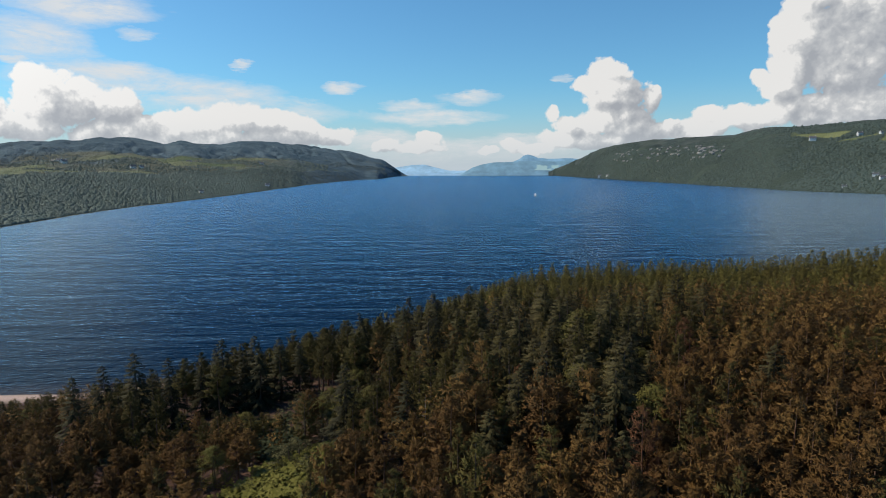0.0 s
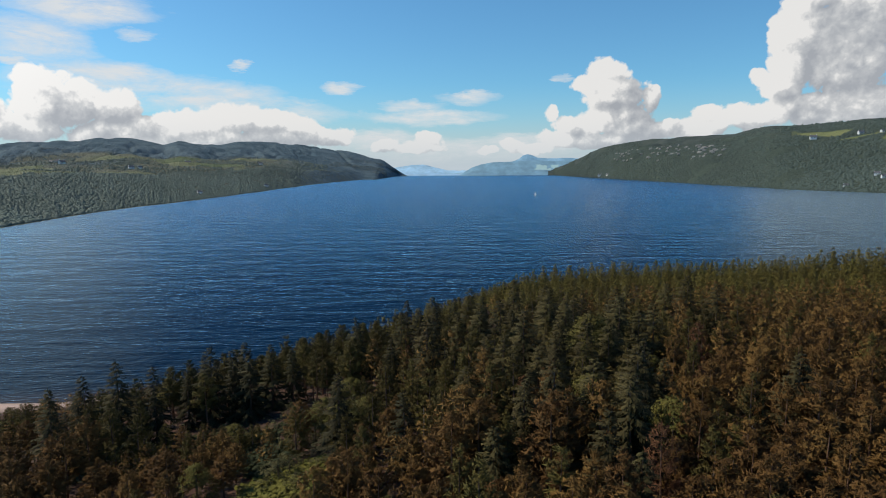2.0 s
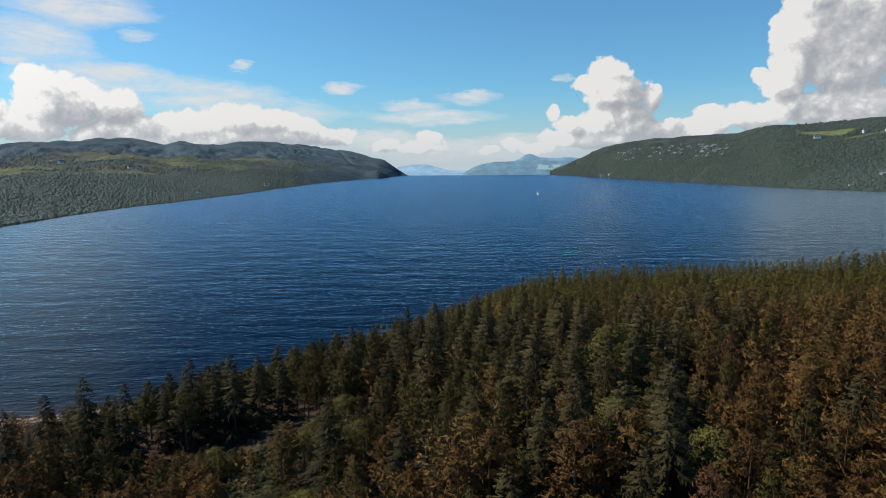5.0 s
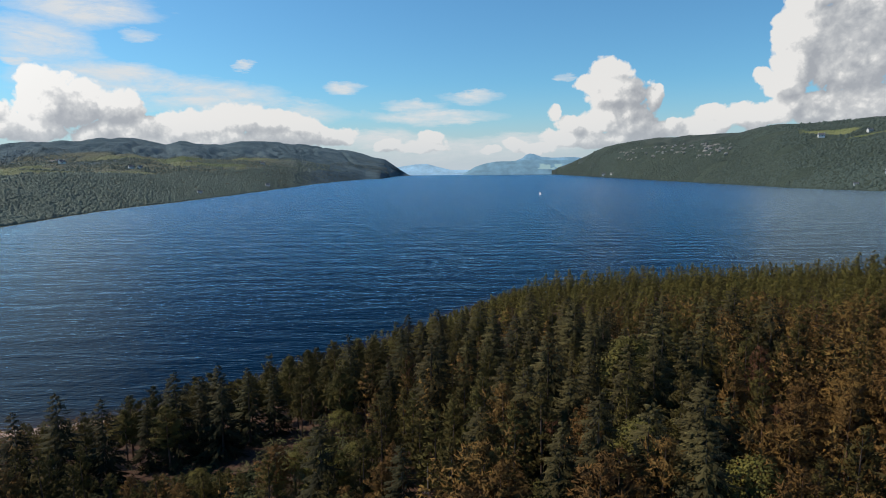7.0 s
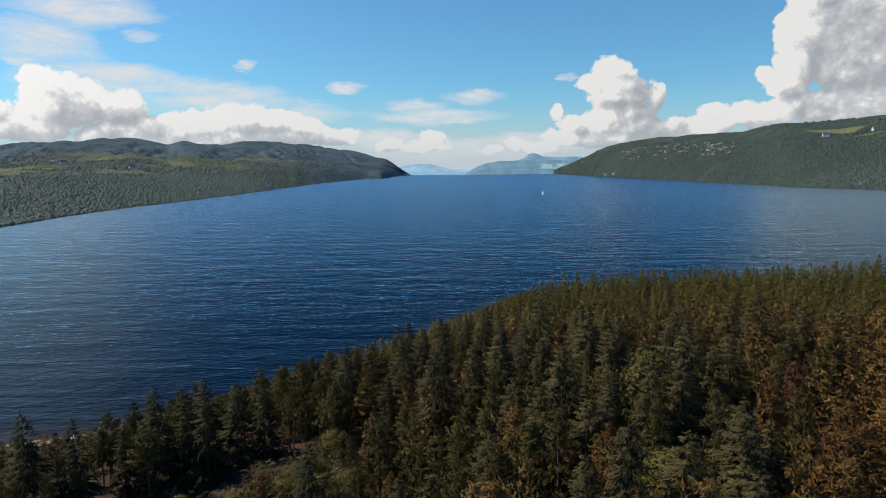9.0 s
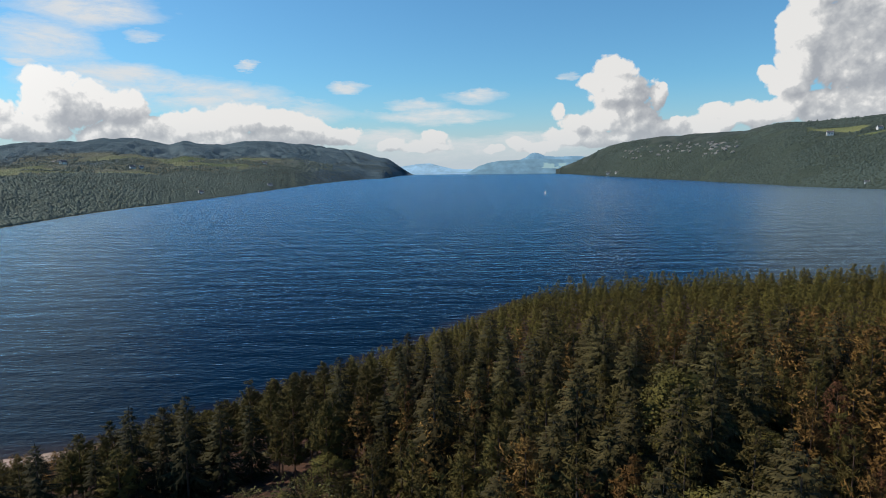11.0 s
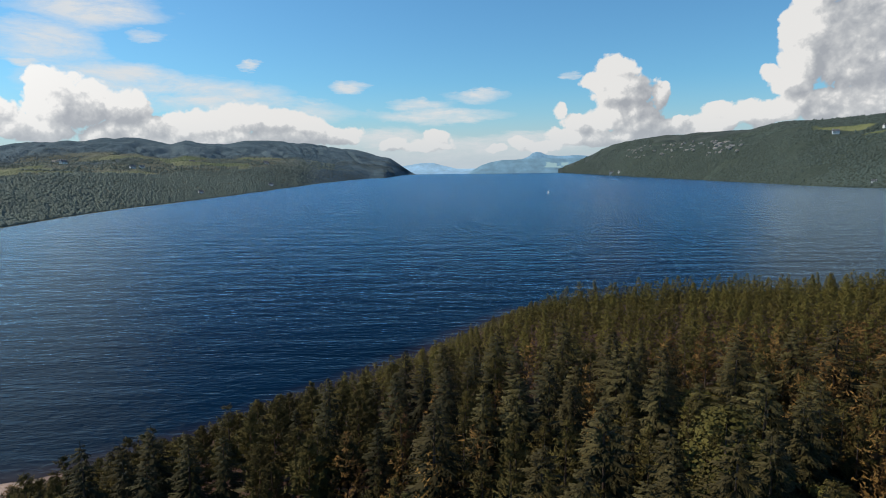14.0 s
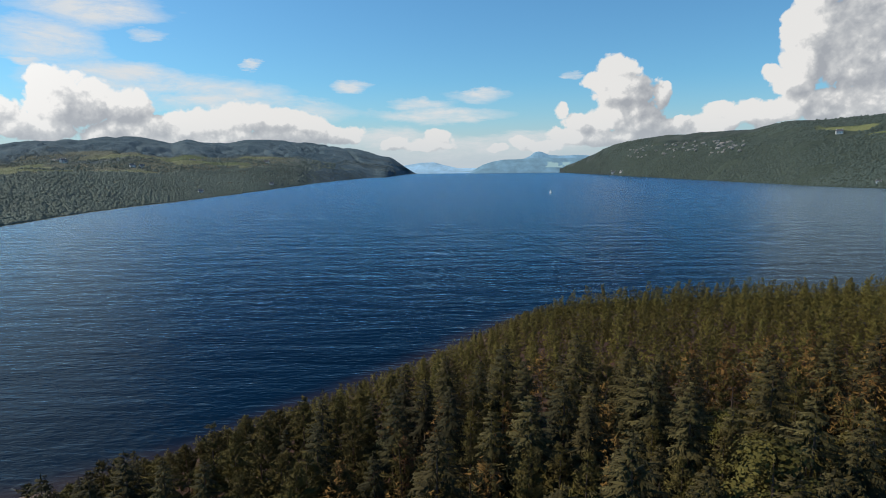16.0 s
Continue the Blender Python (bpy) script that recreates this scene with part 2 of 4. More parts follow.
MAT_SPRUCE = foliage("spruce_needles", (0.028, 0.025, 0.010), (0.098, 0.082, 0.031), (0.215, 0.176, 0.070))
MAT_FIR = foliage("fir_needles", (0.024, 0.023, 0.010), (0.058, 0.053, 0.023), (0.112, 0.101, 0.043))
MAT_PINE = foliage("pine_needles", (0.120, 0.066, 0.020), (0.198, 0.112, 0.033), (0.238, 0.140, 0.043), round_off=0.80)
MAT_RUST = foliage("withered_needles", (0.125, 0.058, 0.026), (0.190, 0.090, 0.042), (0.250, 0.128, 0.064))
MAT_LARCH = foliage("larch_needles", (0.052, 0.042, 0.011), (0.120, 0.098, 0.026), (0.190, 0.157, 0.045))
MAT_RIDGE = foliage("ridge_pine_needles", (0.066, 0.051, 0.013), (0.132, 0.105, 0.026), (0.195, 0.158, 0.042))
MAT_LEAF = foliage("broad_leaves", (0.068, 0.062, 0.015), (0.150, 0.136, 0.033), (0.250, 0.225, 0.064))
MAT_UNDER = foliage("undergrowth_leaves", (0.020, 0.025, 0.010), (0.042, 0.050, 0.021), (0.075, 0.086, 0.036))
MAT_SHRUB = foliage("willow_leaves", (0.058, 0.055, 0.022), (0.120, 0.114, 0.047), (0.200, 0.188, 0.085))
# west woods paler and bluer than real foliage: haze put into the colour
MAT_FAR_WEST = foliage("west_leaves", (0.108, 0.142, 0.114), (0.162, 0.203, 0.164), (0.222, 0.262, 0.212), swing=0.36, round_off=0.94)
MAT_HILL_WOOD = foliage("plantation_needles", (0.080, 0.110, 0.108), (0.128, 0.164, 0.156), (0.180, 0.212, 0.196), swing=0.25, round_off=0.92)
# greens shifted towards blue, a mild haze tint for the east hill
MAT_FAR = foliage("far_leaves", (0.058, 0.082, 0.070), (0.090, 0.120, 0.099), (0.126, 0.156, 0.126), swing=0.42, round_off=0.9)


def bark(name, a, c):
    m, nt, b = material(name)
    v = coords(nt, "Object", (6, 6, 1.2))
    n = noise_node(nt, v, 2.0, 6)
    nt.links.new(ramp_node(nt, n, [(0.3, a), (0.7, c)]), b.inputs["Base Color"])
    b.inputs["Roughness"].default_value = 0.9
    nt.links.new(bump_node(nt, n, 0.6, 0.05), b.inputs["Normal"])
    return m


MAT_BARK = bark("bark", (0.06, 0.042, 0.032), (0.17, 0.12, 0.09))
MAT_BARK_PINE = bark("pine_bark", (0.11, 0.060, 0.038), (0.26, 0.15, 0.09))
MAT_DEAD = bark("dead_wood", (0.20, 0.17, 0.145), (0.36, 0.32, 0.28))


def ground_material():
    m, nt, b = material("forest_floor")
    v = coords(nt)
    n1, n2 = noise_node(nt, v, 0.09, 6), noise_node(nt, v, 1.3, 6, 0.65)
    duff = ramp_node(nt, n2, [(0.25, (0.034, 0.017, 0.010)), (0.55, (0.080, 0.038, 0.022)), (0.8, (0.165, 0.082, 0.050))])
    grass = ramp_node(nt, n2, [(0.3, (0.045, 0.050, 0.018)), (0.7, (0.125, 0.135, 0.045))])
    c = mix_rgb(nt, math_node(nt, "MULTIPLY", math_node(nt, "SUBTRACT", n1, 0.54), 6.0, True), duff, grass)
    sand = ramp_node(nt, noise_node(nt, v, 4.0, 5), [(0.3, (0.38, 0.27, 0.21)), (0.7, (0.62, 0.46, 0.37))])
    c = mix_rgb(nt, math_node(nt, "ADD", attribute(nt, "beach"), 0.0, True), c, sand)
    c = mix_rgb(nt, attribute(nt, "wet"), c, (0.055, 0.038, 0.026))
    nt.links.new(c, b.inputs["Base Color"])
    b.inputs["Roughness"].default_value = 0.92
    nt.links.new(bump_node(nt, n2, 0.7, 0.25), b.inputs["Normal"])
    return m


MAT_GROUND = ground_material()


def hill_material(name, wood_a, wood_b, moor_haze_a, moor_haze_b, field_a, field_b):
    m, nt, b = material(name)
    v = coords(nt)
    n1, n2, n3 = noise_node(nt, v, 0.0045, 5), noise_node(nt, v, 0.016, 7, 0.7), noise_node(nt, v, 0.12, 5, 0.7)
    f = math_node(nt, "ADD", math_node(nt, "MULTIPLY", n3, 0.7), math_node(nt, "MULTIPLY", n2, 0.3))
    wood = ramp_node(nt, f, [(0.35, wood_a), (0.62, wood_b)])
    moor = ramp_node(nt, math_node(nt, "ADD", math_node(nt, "MULTIPLY", n1, 0.5), math_node(nt, "MULTIPLY", n2, 0.5)),
                     [(0.40, moor_haze_a), (0.58, moor_haze_b)])
    field = ramp_node(nt, math_node(nt, "ADD", math_node(nt, "MULTIPLY", n1, 0.8), math_node(nt, "MULTIPLY", n3, 0.2)), [(0.38, field_a), (0.6, field_b)])
    c = mix_rgb(nt, attribute(nt, "moor"), wood, moor)
    c = mix_rgb(nt, attribute(nt, "field"), c, field)
    nt.links.new(c, b.inputs["Base Color"])
    b.inputs["Roughness"].default_value = 0.95
    b.inputs["Specular IOR Level"].default_value = 0.15
    nt.links.new(bump_node(nt, f, 1.0, 9.0), b.inputs["Normal"])
    return m


# wood paled and moor blued, to carry the haze in the colour
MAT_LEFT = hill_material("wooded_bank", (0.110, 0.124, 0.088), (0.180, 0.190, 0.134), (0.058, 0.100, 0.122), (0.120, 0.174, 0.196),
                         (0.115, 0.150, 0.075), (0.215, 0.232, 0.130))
# moor colours bluish here too, for the hazy far end
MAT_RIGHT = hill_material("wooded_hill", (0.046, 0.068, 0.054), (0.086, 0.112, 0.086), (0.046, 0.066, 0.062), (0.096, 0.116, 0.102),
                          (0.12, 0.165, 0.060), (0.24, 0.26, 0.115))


def haze_material(name, col, glow):
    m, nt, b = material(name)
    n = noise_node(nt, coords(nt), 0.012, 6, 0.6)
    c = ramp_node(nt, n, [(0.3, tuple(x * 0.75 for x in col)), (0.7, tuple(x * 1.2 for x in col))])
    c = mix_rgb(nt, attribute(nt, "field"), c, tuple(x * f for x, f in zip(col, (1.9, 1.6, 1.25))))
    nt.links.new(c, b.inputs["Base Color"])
    # distance haze is painted: bluish base colour, and the same colour glowing
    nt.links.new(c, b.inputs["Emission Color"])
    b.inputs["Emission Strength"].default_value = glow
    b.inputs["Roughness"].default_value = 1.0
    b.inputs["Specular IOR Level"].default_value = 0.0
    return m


MAT_FAR_HILL = haze_material("distant_hill", (0.115, 0.20, 0.26), 0.85)
MAT_FAR_DOME = haze_material("dome_hill", (0.135, 0.235, 0.315), 0.85)
MAT_FARTHEST = haze_material("farthest_hill", (0.20, 0.32, 0.42), 0.9)


def water_material():
    m, nt, b = material("loch_water")
    v1 = coords(nt, "Object", (0.10, 0.26, 1.0))
    v2 = coords(nt, "Object", (0.035, 0.085, 1.0))
    big = noise_node(nt, v1, 1.0, 4, 0.55, distort=0.4)
    fine = noise_node(nt, v1, 3.0, 2, 0.55, distort=0.3)
    swell = noise_node(nt, v2, 1.0, 3, 0.5)
    wide = noise_node(nt, coords(nt, "Object", (0.018, 0.056, 1.0)), 1.0, 4, 0.62, distort=0.3)
    gust = noise_node(nt, coords(nt, "Object", (0.004, 0.010, 1.0)), 1.0, 3, 0.5)
    h = math_node(nt, "ADD", math_node(nt, "MULTIPLY", big, 0.7), math_node(nt, "MULTIPLY", fine, 0.50))
    h = math_node(nt, "ADD", h, math_node(nt, "MULTIPLY", swell, 1.0))
    h = math_node(nt, "ADD", h, math_node(nt, "MULTIPLY", wide, 2.0))
    # short steep wavelets; their tilt towards -y is added to mirror higher sky
    lean = nt.nodes.new("ShaderNodeCombineXYZ")
    for i, v in enumerate((0.0, -0.078, 0.997)):
        lean.inputs[i].default_value = v
    nrm = bump_node(nt, h, 1.0, 0.50, lean.outputs[0])
    deep = ramp_node(nt, gust, [(0.35, (0.0005, 0.008, 0.022)), (0.65, (0.0010, 0.013, 0.034))])
    c = mix_rgb(nt, attribute(nt, "shallow"), deep, (0.060, 0.034, 0.024))
    nt.nodes.remove(b)
    body, gloss, both, fres = (nt.nodes.new("ShaderNode" + k) for k in ("BsdfDiffuse", "BsdfGlossy", "MixShader", "Fresnel"))
    fres.inputs["IOR"].default_value = 1.33
    gloss.inputs["Color"].default_value = (0.66, 0.87, 1.0, 1)
    gloss.inputs["Roughness"].default_value = 0.27
    for nd in (gloss, fres):
        nt.links.new(nrm, nd.inputs["Normal"])
    nt.links.new(c, body.inputs["Color"])
    nt.links.new(math_node(nt, "MULTIPLY", math_node(nt, "POWER", fres.outputs[0], 1.5), 1.40, True), both.inputs[0])
    nt.links.new(body.outputs[0], both.inputs[1])
    nt.links.new(gloss.outputs[0], both.inputs[2])
    nt.links.new(both.outputs[0], nt.nodes["Material Output"].inputs["Surface"])
    return m


MAT_WATER = water_material()


def plain(name, col, rough=0.6, metal=0.0, spread=0.12, scale=3.0):
    m, nt, b = material(name)
    n = noise_node(nt, coords(nt), scale, 4)
    lo, hi = tuple(x * (1 - spread) for x in col), tuple(min(1, x * (1 + spread)) for x in col)
    nt.links.new(ramp_node(nt, n, [(0.3, lo), (0.7, hi)]), b.inputs["Base Color"])
    b.inputs["Roughness"].default_value, b.inputs["Metallic"].default_value = rough, metal
    return m


MAT_WHITE = plain("white_render", (0.80, 0.79, 0.75), 0.8)
MAT_SLATE = plain("slate_roof", (0.13, 0.13, 0.14), 0.6, spread=0.3)
MAT_PANE = plain("dark_pane", (0.03, 0.04, 0.05), 0.1)
MAT_SAIL = plain("sailcloth", (0.85, 0.85, 0.83), 0.7, spread=0.04)
MAT_HULL = plain("white_hull", (0.75, 0.76, 0.78), 0.3, spread=0.05)
MAT_MAST = plain("mast_metal", (0.6, 0.6, 0.6), 0.35, 0.9)
MAT_ROCK = plain("pale_rock", (0.33, 0.315, 0.29), 0.9, spread=0.35, scale=0.3)
MAT_BRACKEN = foliage("bracken_fronds", (0.110, 0.110, 0.020), (0.200, 0.192, 0.040), (0.270, 0.250, 0.068))


# ---------------------------------------------------------------- small mesh helpers
def mesh_of(name, verts, faces, mat, attrs=None, smooth=False):
    me = bpy.data.meshes.new(name)
    v = np.asarray(verts, dtype=np.float32)
    if isinstance(faces, np.ndarray):
        k = faces.shape[1]
        me.vertices.add(len(v))
        me.vertices.foreach_set("co", v.ravel())
        me.loops.add(faces.size)
        me.loops.foreach_set("vertex_index", faces.astype(np.int32).ravel())
        me.polygons.add(len(faces))
        me.polygons.foreach_set("loop_start", np.arange(0, faces.size, k, dtype=np.int32))
        me.polygons.foreach_set("loop_total", np.full(len(faces), k, dtype=np.int32))
        me.update(calc_edges=True)
    else:
        me.from_pydata(v.tolist(), [], faces)
    me.materials.append(mat)
    for key, val in (attrs or {}).items():
        val = np.asarray(val, dtype=np.float32)
        a = me.attributes.new(key, "FLOAT" if val.ndim == 1 else "FLOAT_VECTOR", "POINT")
        a.data.foreach_set("value" if val.ndim == 1 else "vector", val.ravel())
    if smooth:
        me.polygons.foreach_set("use_smooth", np.ones(len(me.polygons), dtype=bool))
    me.validate()
    return me


def part(name, me, parent, label=""):
    ob = new(name, me)
    ob.parent = parent
    if label:
        tagged(ob, label)
    return ob


def fbm(x, y, scale, octaves=4, seed=0):
    """Smooth value noise on arrays, -1..1."""
    out, amp, tot = np.zeros(np.shape(x)), 1.0, 0.0
    for o in range(octaves):
        f = 2 ** o / scale
        xs, ys = np.asarray(x) * f + 17.3 * (o + seed), np.asarray(y) * f - 9.1 * (o + seed)
        xi, yi = np.floor(xs), np.floor(ys)
        fx, fy = xs - xi, ys - yi
        fx, fy = fx * fx * (3 - 2 * fx), fy * fy * (3 - 2 * fy)

        def h(a, b):
            s = np.sin(a * 127.1 + b * 311.7 + seed * 74.7) * 43758.5453
            return (s - np.floor(s)) * 2 - 1
        n = (h(xi, yi) * (1 - fx) + h(xi + 1, yi) * fx) * (1 - fy) + (h(xi, yi + 1) * (1 - fx) + h(xi + 1, yi + 1) * fx) * fy
        out, tot, amp = out + n * amp, tot + amp, amp * 0.5
    return out / tot


def grid_faces(nu, nv):
    i = np.arange(nu - 1)[:, None] * nv + np.arange(nv - 1)[None, :]
    return np.stack([i, i + nv, i + nv + 1, i + 1], -1).reshape(-1, 4)


def smooth(a, b, x):
    t = np.clip((np.asarray(x) - a) / (b - a), 0, 1)
    return t * t * (3 - 2 * t)


# ---------------------------------------------------------------- near bank
SHORE_X = [-420, -200, -108, -92, -76, -64, -56, -43, -23, -7, 14, 24, 60, 120, 200, 420]
SHORE_Y = [60, 118, 134, 136, 139.5, 145, 152, 168, 190, 212, 245, 258, 268, 272, 262, 225]
_sx = np.linspace(-420, 420, 421)
_sy = np.interp(_sx, SHORE_X, SHORE_Y) + fbm(_sx, _sx * 0, 14, 3, 5) * 1.6


def shore_dist(x, y):
    """Metres inland from the water's edge, negative out on the loch."""
    x, y = np.asarray(x, float), np.asarray(y, float)
    d = np.full(x.shape, 1e9)
    for i in range(0, len(_sx), 2):
        d = np.minimum(d, (x - _sx[i]) ** 2 + (y - _sy[i]) ** 2)
    d = np.sqrt(d)
    return np.where(y < np.interp(x, _sx, _sy), d, -d)


def bank_height(x, y):
    d = shore_dist(x, y)
    k = 0.62 + 0.38 * smooth(-45, 10, x)
    up = 14.0 * k * (1 - np.exp(-(np.maximum(d, 0) / 48) ** 1.35)) + 0.04 * np.minimum(d, 8)
    z = np.where(d > 0, up, d * 0.10)
    return z + fbm(x, y, 18, 3, 2) * 0.8 * smooth(4, 20, d)


nx, ny = 190, 170
gx, gy = np.meshgrid(np.linspace(-300, 380, nx), np.linspace(-150, 330, ny), indexing="ij")
gd, gz = shore_dist(gx, gy), bank_height(gx, gy)
beach = smooth(8.5, 5.0, gd + fbm(gx, gy, 9, 2, 8) * 2.5) * (0.12 + 0.88 * smooth(-60, -84, gx))
wet = smooth(1.2, -0.4, gd - 4.0 * smooth(-60, -44, gx))
ground = tagged(new("ground", mesh_of("ground", np.stack([gx, gy, gz], -1).reshape(-1, 3), grid_faces(nx, ny), MAT_GROUND,
                                      {"beach": beach.ravel(), "wet": wet.ravel()}, True)),
                "wooded bank with brown needle litter and a strip of pale beach", "ground", kind="structure")

# ---------------------------------------------------------------- water, one sheet to the far end
wr = np.concatenate([np.linspace(0, 400, 90), np.geomspace(410, 4900, 60)])
wa = np.linspace(-math.pi, math.pi, 241)
wx, wy = wr[None, :] * np.sin(wa)[:, None], wr[None, :] * np.cos(wa)[:, None]
wd = np.where((abs(wx) < 400) & (wy < 330) & (wy > -160), shore_dist(np.clip(wx, -420, 420), wy), -400)
shal = smooth(-10, -0.5, wd + fbm(wx, wy, 16, 3, 3) * 3.5) ** 1.5 * 0.5
water = tagged(new("water", mesh_of("water", np.stack([wx, wy, wx * 0], -1).reshape(-1, 3), grid_faces(241, 150), MAT_WATER,
                                    {"shallow": shal.ravel()}, True)),
               "rippled dark blue water of a long loch", "water", kind="structure")

# ---------------------------------------------------------------- the two long shores
LEFT_S, LEFT_P = [0, 0.03, 0.18, 0.38, 0.64, 0.85, 1.0], [0, 0.035, 0.215, 0.34, 0.50, 0.80, 1.0]
RIGHT_S, RIGHT_P = [0, 0.04, 0.4, 0.75, 1.0], [0, 0.06, 0.53, 0.83, 1.0]
# slope of the sight line (x / y), depth of the ridge, its height
LEFT_U = [-1.9, -1.2, -0.74, -0.692, -0.607, -0.551, -0.509, -0.457, -0.434, -0.362, -0.334, -0.249, -0.211, -0.155, -0.098, -0.071, -0.058]
LEFT_Y = [900, 1700, 2700, 2800, 3000, 3300, 3400, 3500, 3550, 3900, 3950, 4200, 4300, 4400, 4480, 4500, 4520]
LEFT_Z = [150, 160, 172, 196, 209, 241, 241, 206, 229, 221, 243, 236, 216, 183, 122, 38, 2]
RIGHT_U = [0.176, 0.204, 0.251, 0.298, 0.346, 0.44, 0.478, 0.544, 0.629, 0.695, 0.740, 1.2, 1.9]
RIGHT_Y = [4450, 4200, 3600, 3300, 3150, 2700, 2600, 2270, 2150, 2000, 1900, 1300, 850]
RIGHT_Z = [30, 78, 158, 187, 200, 194, 191, 205, 204, 205, 201, 190, 180]


def eased(U, V, width=0.007):
    """A table of the ridge with its corners rounded off."""
    u = np.linspace(U[0], U[-1], 1500)
    v = np.interp(u, U, V)
    k = max(3, int(width / (u[1] - u[0])))
    pad = np.pad(v, k, mode="edge")
    ker = np.hanning(2 * k + 1)
    return list(u), list(np.convolve(pad, ker / ker.sum(), mode="valid"))


_lu, _lz = eased(LEFT_U, LEFT_Z)
_, _ly = eased(LEFT_U, LEFT_Y, 0.03)
LEFT_U, LEFT_Y, LEFT_Z = _lu, _ly, _lz
_ru, _rz = eased(RIGHT_U, RIGHT_Z)
_, _ry = eased(RIGHT_U, RIGHT_Y, 0.03)
RIGHT_U, RIGHT_Y, RIGHT_Z = _ru, _ry, _rz


def shore_x(side, y):
    y = np.asarray(y, float)
    if side < 0:
        return -470 + 40 * smooth(900, 540, y) - 8 * np.sin(y / 260) + fbm(y, y * 0, 120, 3, 4) * 14 * smooth(3200, 1200, y) + smooth(2600, 4500, y) * 120
    return 800 + 60 * smooth(1400, 1000, y) + fbm(y, y * 0, 150, 3, 6) * 12 * smooth(3400, 1400, y)


def land_height(side, x, y):
    """Height of a long shore over the loch at a place, with s, its share of the way up to the ridge."""
    x, y = np.asarray(x, float), np.maximum(np.asarray(y, float), 1.0)
    U, Y, Z, S, P = (LEFT_U, LEFT_Y, LEFT_Z, LEFT_S, LEFT_P) if side < 0 else (RIGHT_U, RIGHT_Y, RIGHT_Z, RIGHT_S, RIGHT_P)
    u = x / y
    yr, zr = np.interp(u, U, Y), np.interp(u, U, Z)
    ys = np.abs(np.where(side < 0, -470.0, 800.0) / np.where(np.abs(u) < 0.02, 0.02, u))
    ys = np.minimum(np.abs(shore_x(side, np.minimum(ys, 4500)) / np.where(np.abs(u) < 0.02, 0.02, u)), yr - 40)
    s = (y - ys) / (yr - ys)
    z = zr * np.interp(s, S, P)
    z = np.where(s > 1, zr * (1 - 0.6 * (s - 1)), z)
    z = np.where(s < 0, s * 60, z)
    rough = fbm(x, y, 240, 5, 11 + side) * 20 + fbm(x, y, 60, 3, 13 + side) * 4
    # gullies and spurs that run down the open slopes
    gully = 1 - np.abs(fbm(x + 0.35 * y, y * 0.45, 210, 4, 17 + side)) * 3.2
    rough = rough - np.clip(gully, 0, 1) ** 2 * (26 if side < 0 else 14) * smooth(0.45, 0.75, s)
    return z + rough * smooth(0.02, 0.35, s) * (1 - 0.6 * smooth(0.7, 1.0, s)) * smooth(0.05, 0.14, np.abs(u)), s


def field_mask(side, x, y, s):
    n = fbm(x, y * 0.6, 170, 2, 21 + side)
    if side < 0:
        band = smooth(0.17, 0.21, s) * smooth(0.60, 0.50, s)
        return band * smooth(0.13, 0.19, n) * smooth(3300, 2600, y)
    u = x / np.maximum(y, 1)
    band = smooth(0.42, 0.46, s) * smooth(0.68, 0.62, s) * smooth(0.565, 0.60, u) * smooth(-0.12, 0.02, fbm(x, y * 0.7, 75, 2, 29))
    return band * smooth(-0.45, -0.30, n)


def long_shore(side, name, mat, label):
    u = np.concatenate([np.linspace(-1.9, -0.80, 40), np.linspace(-0.79, -0.058, 300)]) if side < 0 else \
        np.concatenate([np.linspace(0.176, 0.80, 280), np.linspace(0.82, 1.9, 40)])
    s = np.concatenate([np.linspace(-0.12, 1.0, 130), [1.1, 1.25, 1.5]])
    uu, ss = np.meshgrid(u, s, indexing="ij")
    U, Y = (LEFT_U, LEFT_Y) if side < 0 else (RIGHT_U, RIGHT_Y)
    yr = np.interp(uu, U, Y)
    ys = np.minimum(np.abs((470 if side < 0 else 800) / uu), 4500)
    ys = np.minimum(np.abs(shore_x(side, ys) / uu), yr - 40)
    y = ys + (yr - ys) * ss
    x = uu * y
    z, s2 = land_height(side, x, y)
    # besides real moor, this mask paints haze blue over far slopes and point
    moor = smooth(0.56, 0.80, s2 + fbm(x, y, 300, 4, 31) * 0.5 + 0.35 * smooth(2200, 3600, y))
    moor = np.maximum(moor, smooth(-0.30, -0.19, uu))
    if side > 0:
        # the second term paints the far end haze blue, whatever grows there
        moor = np.maximum(smooth(0.72, 0.95, s2 + fbm(x, y, 260, 3, 33) * 0.3), smooth(0.30, 0.22, uu))
    me = mesh_of(name, np.stack([x, y, z], -1).reshape(-1, 3), grid_faces(len(u), len(s)), mat,
                 {"moor": moor.ravel(), "field": field_mask(side, x, y, s2).ravel()}, True)
    return tagged(new(name, me), label, "hillside", kind="structure")


long_shore(-1, "hillside_west", MAT_LEFT, "wooded bank with pale fields below grey-green moorland hills blued by painted haze")
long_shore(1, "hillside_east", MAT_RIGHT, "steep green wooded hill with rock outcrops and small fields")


def far_hill(name, mat, depth, us, zs, label, seed, fields=(9, 9)):
    u = np.linspace(us[0], us[-1], 120)
    v = np.linspace(0, 1, 24)
    uu, vv = np.meshgrid(u, v, indexing="ij")
    top = np.interp(uu, us, zs) + fbm(uu * 4000, uu * 0, 130, 4, seed) * 7
    y = depth + 160 * vv
    z = -4 + (top + 4) * vv ** 0.8 + fbm(uu * 4000, vv * 300, 60, 3, seed + 1) * 6 * np.sin(vv * math.pi)
    green = smooth(fields[0], fields[0] + 0.004, uu) * smooth(fields[1], fields[1] - 0.004, uu) * smooth(0.30, 0.34, vv) * smooth(0.72, 0.66, vv)
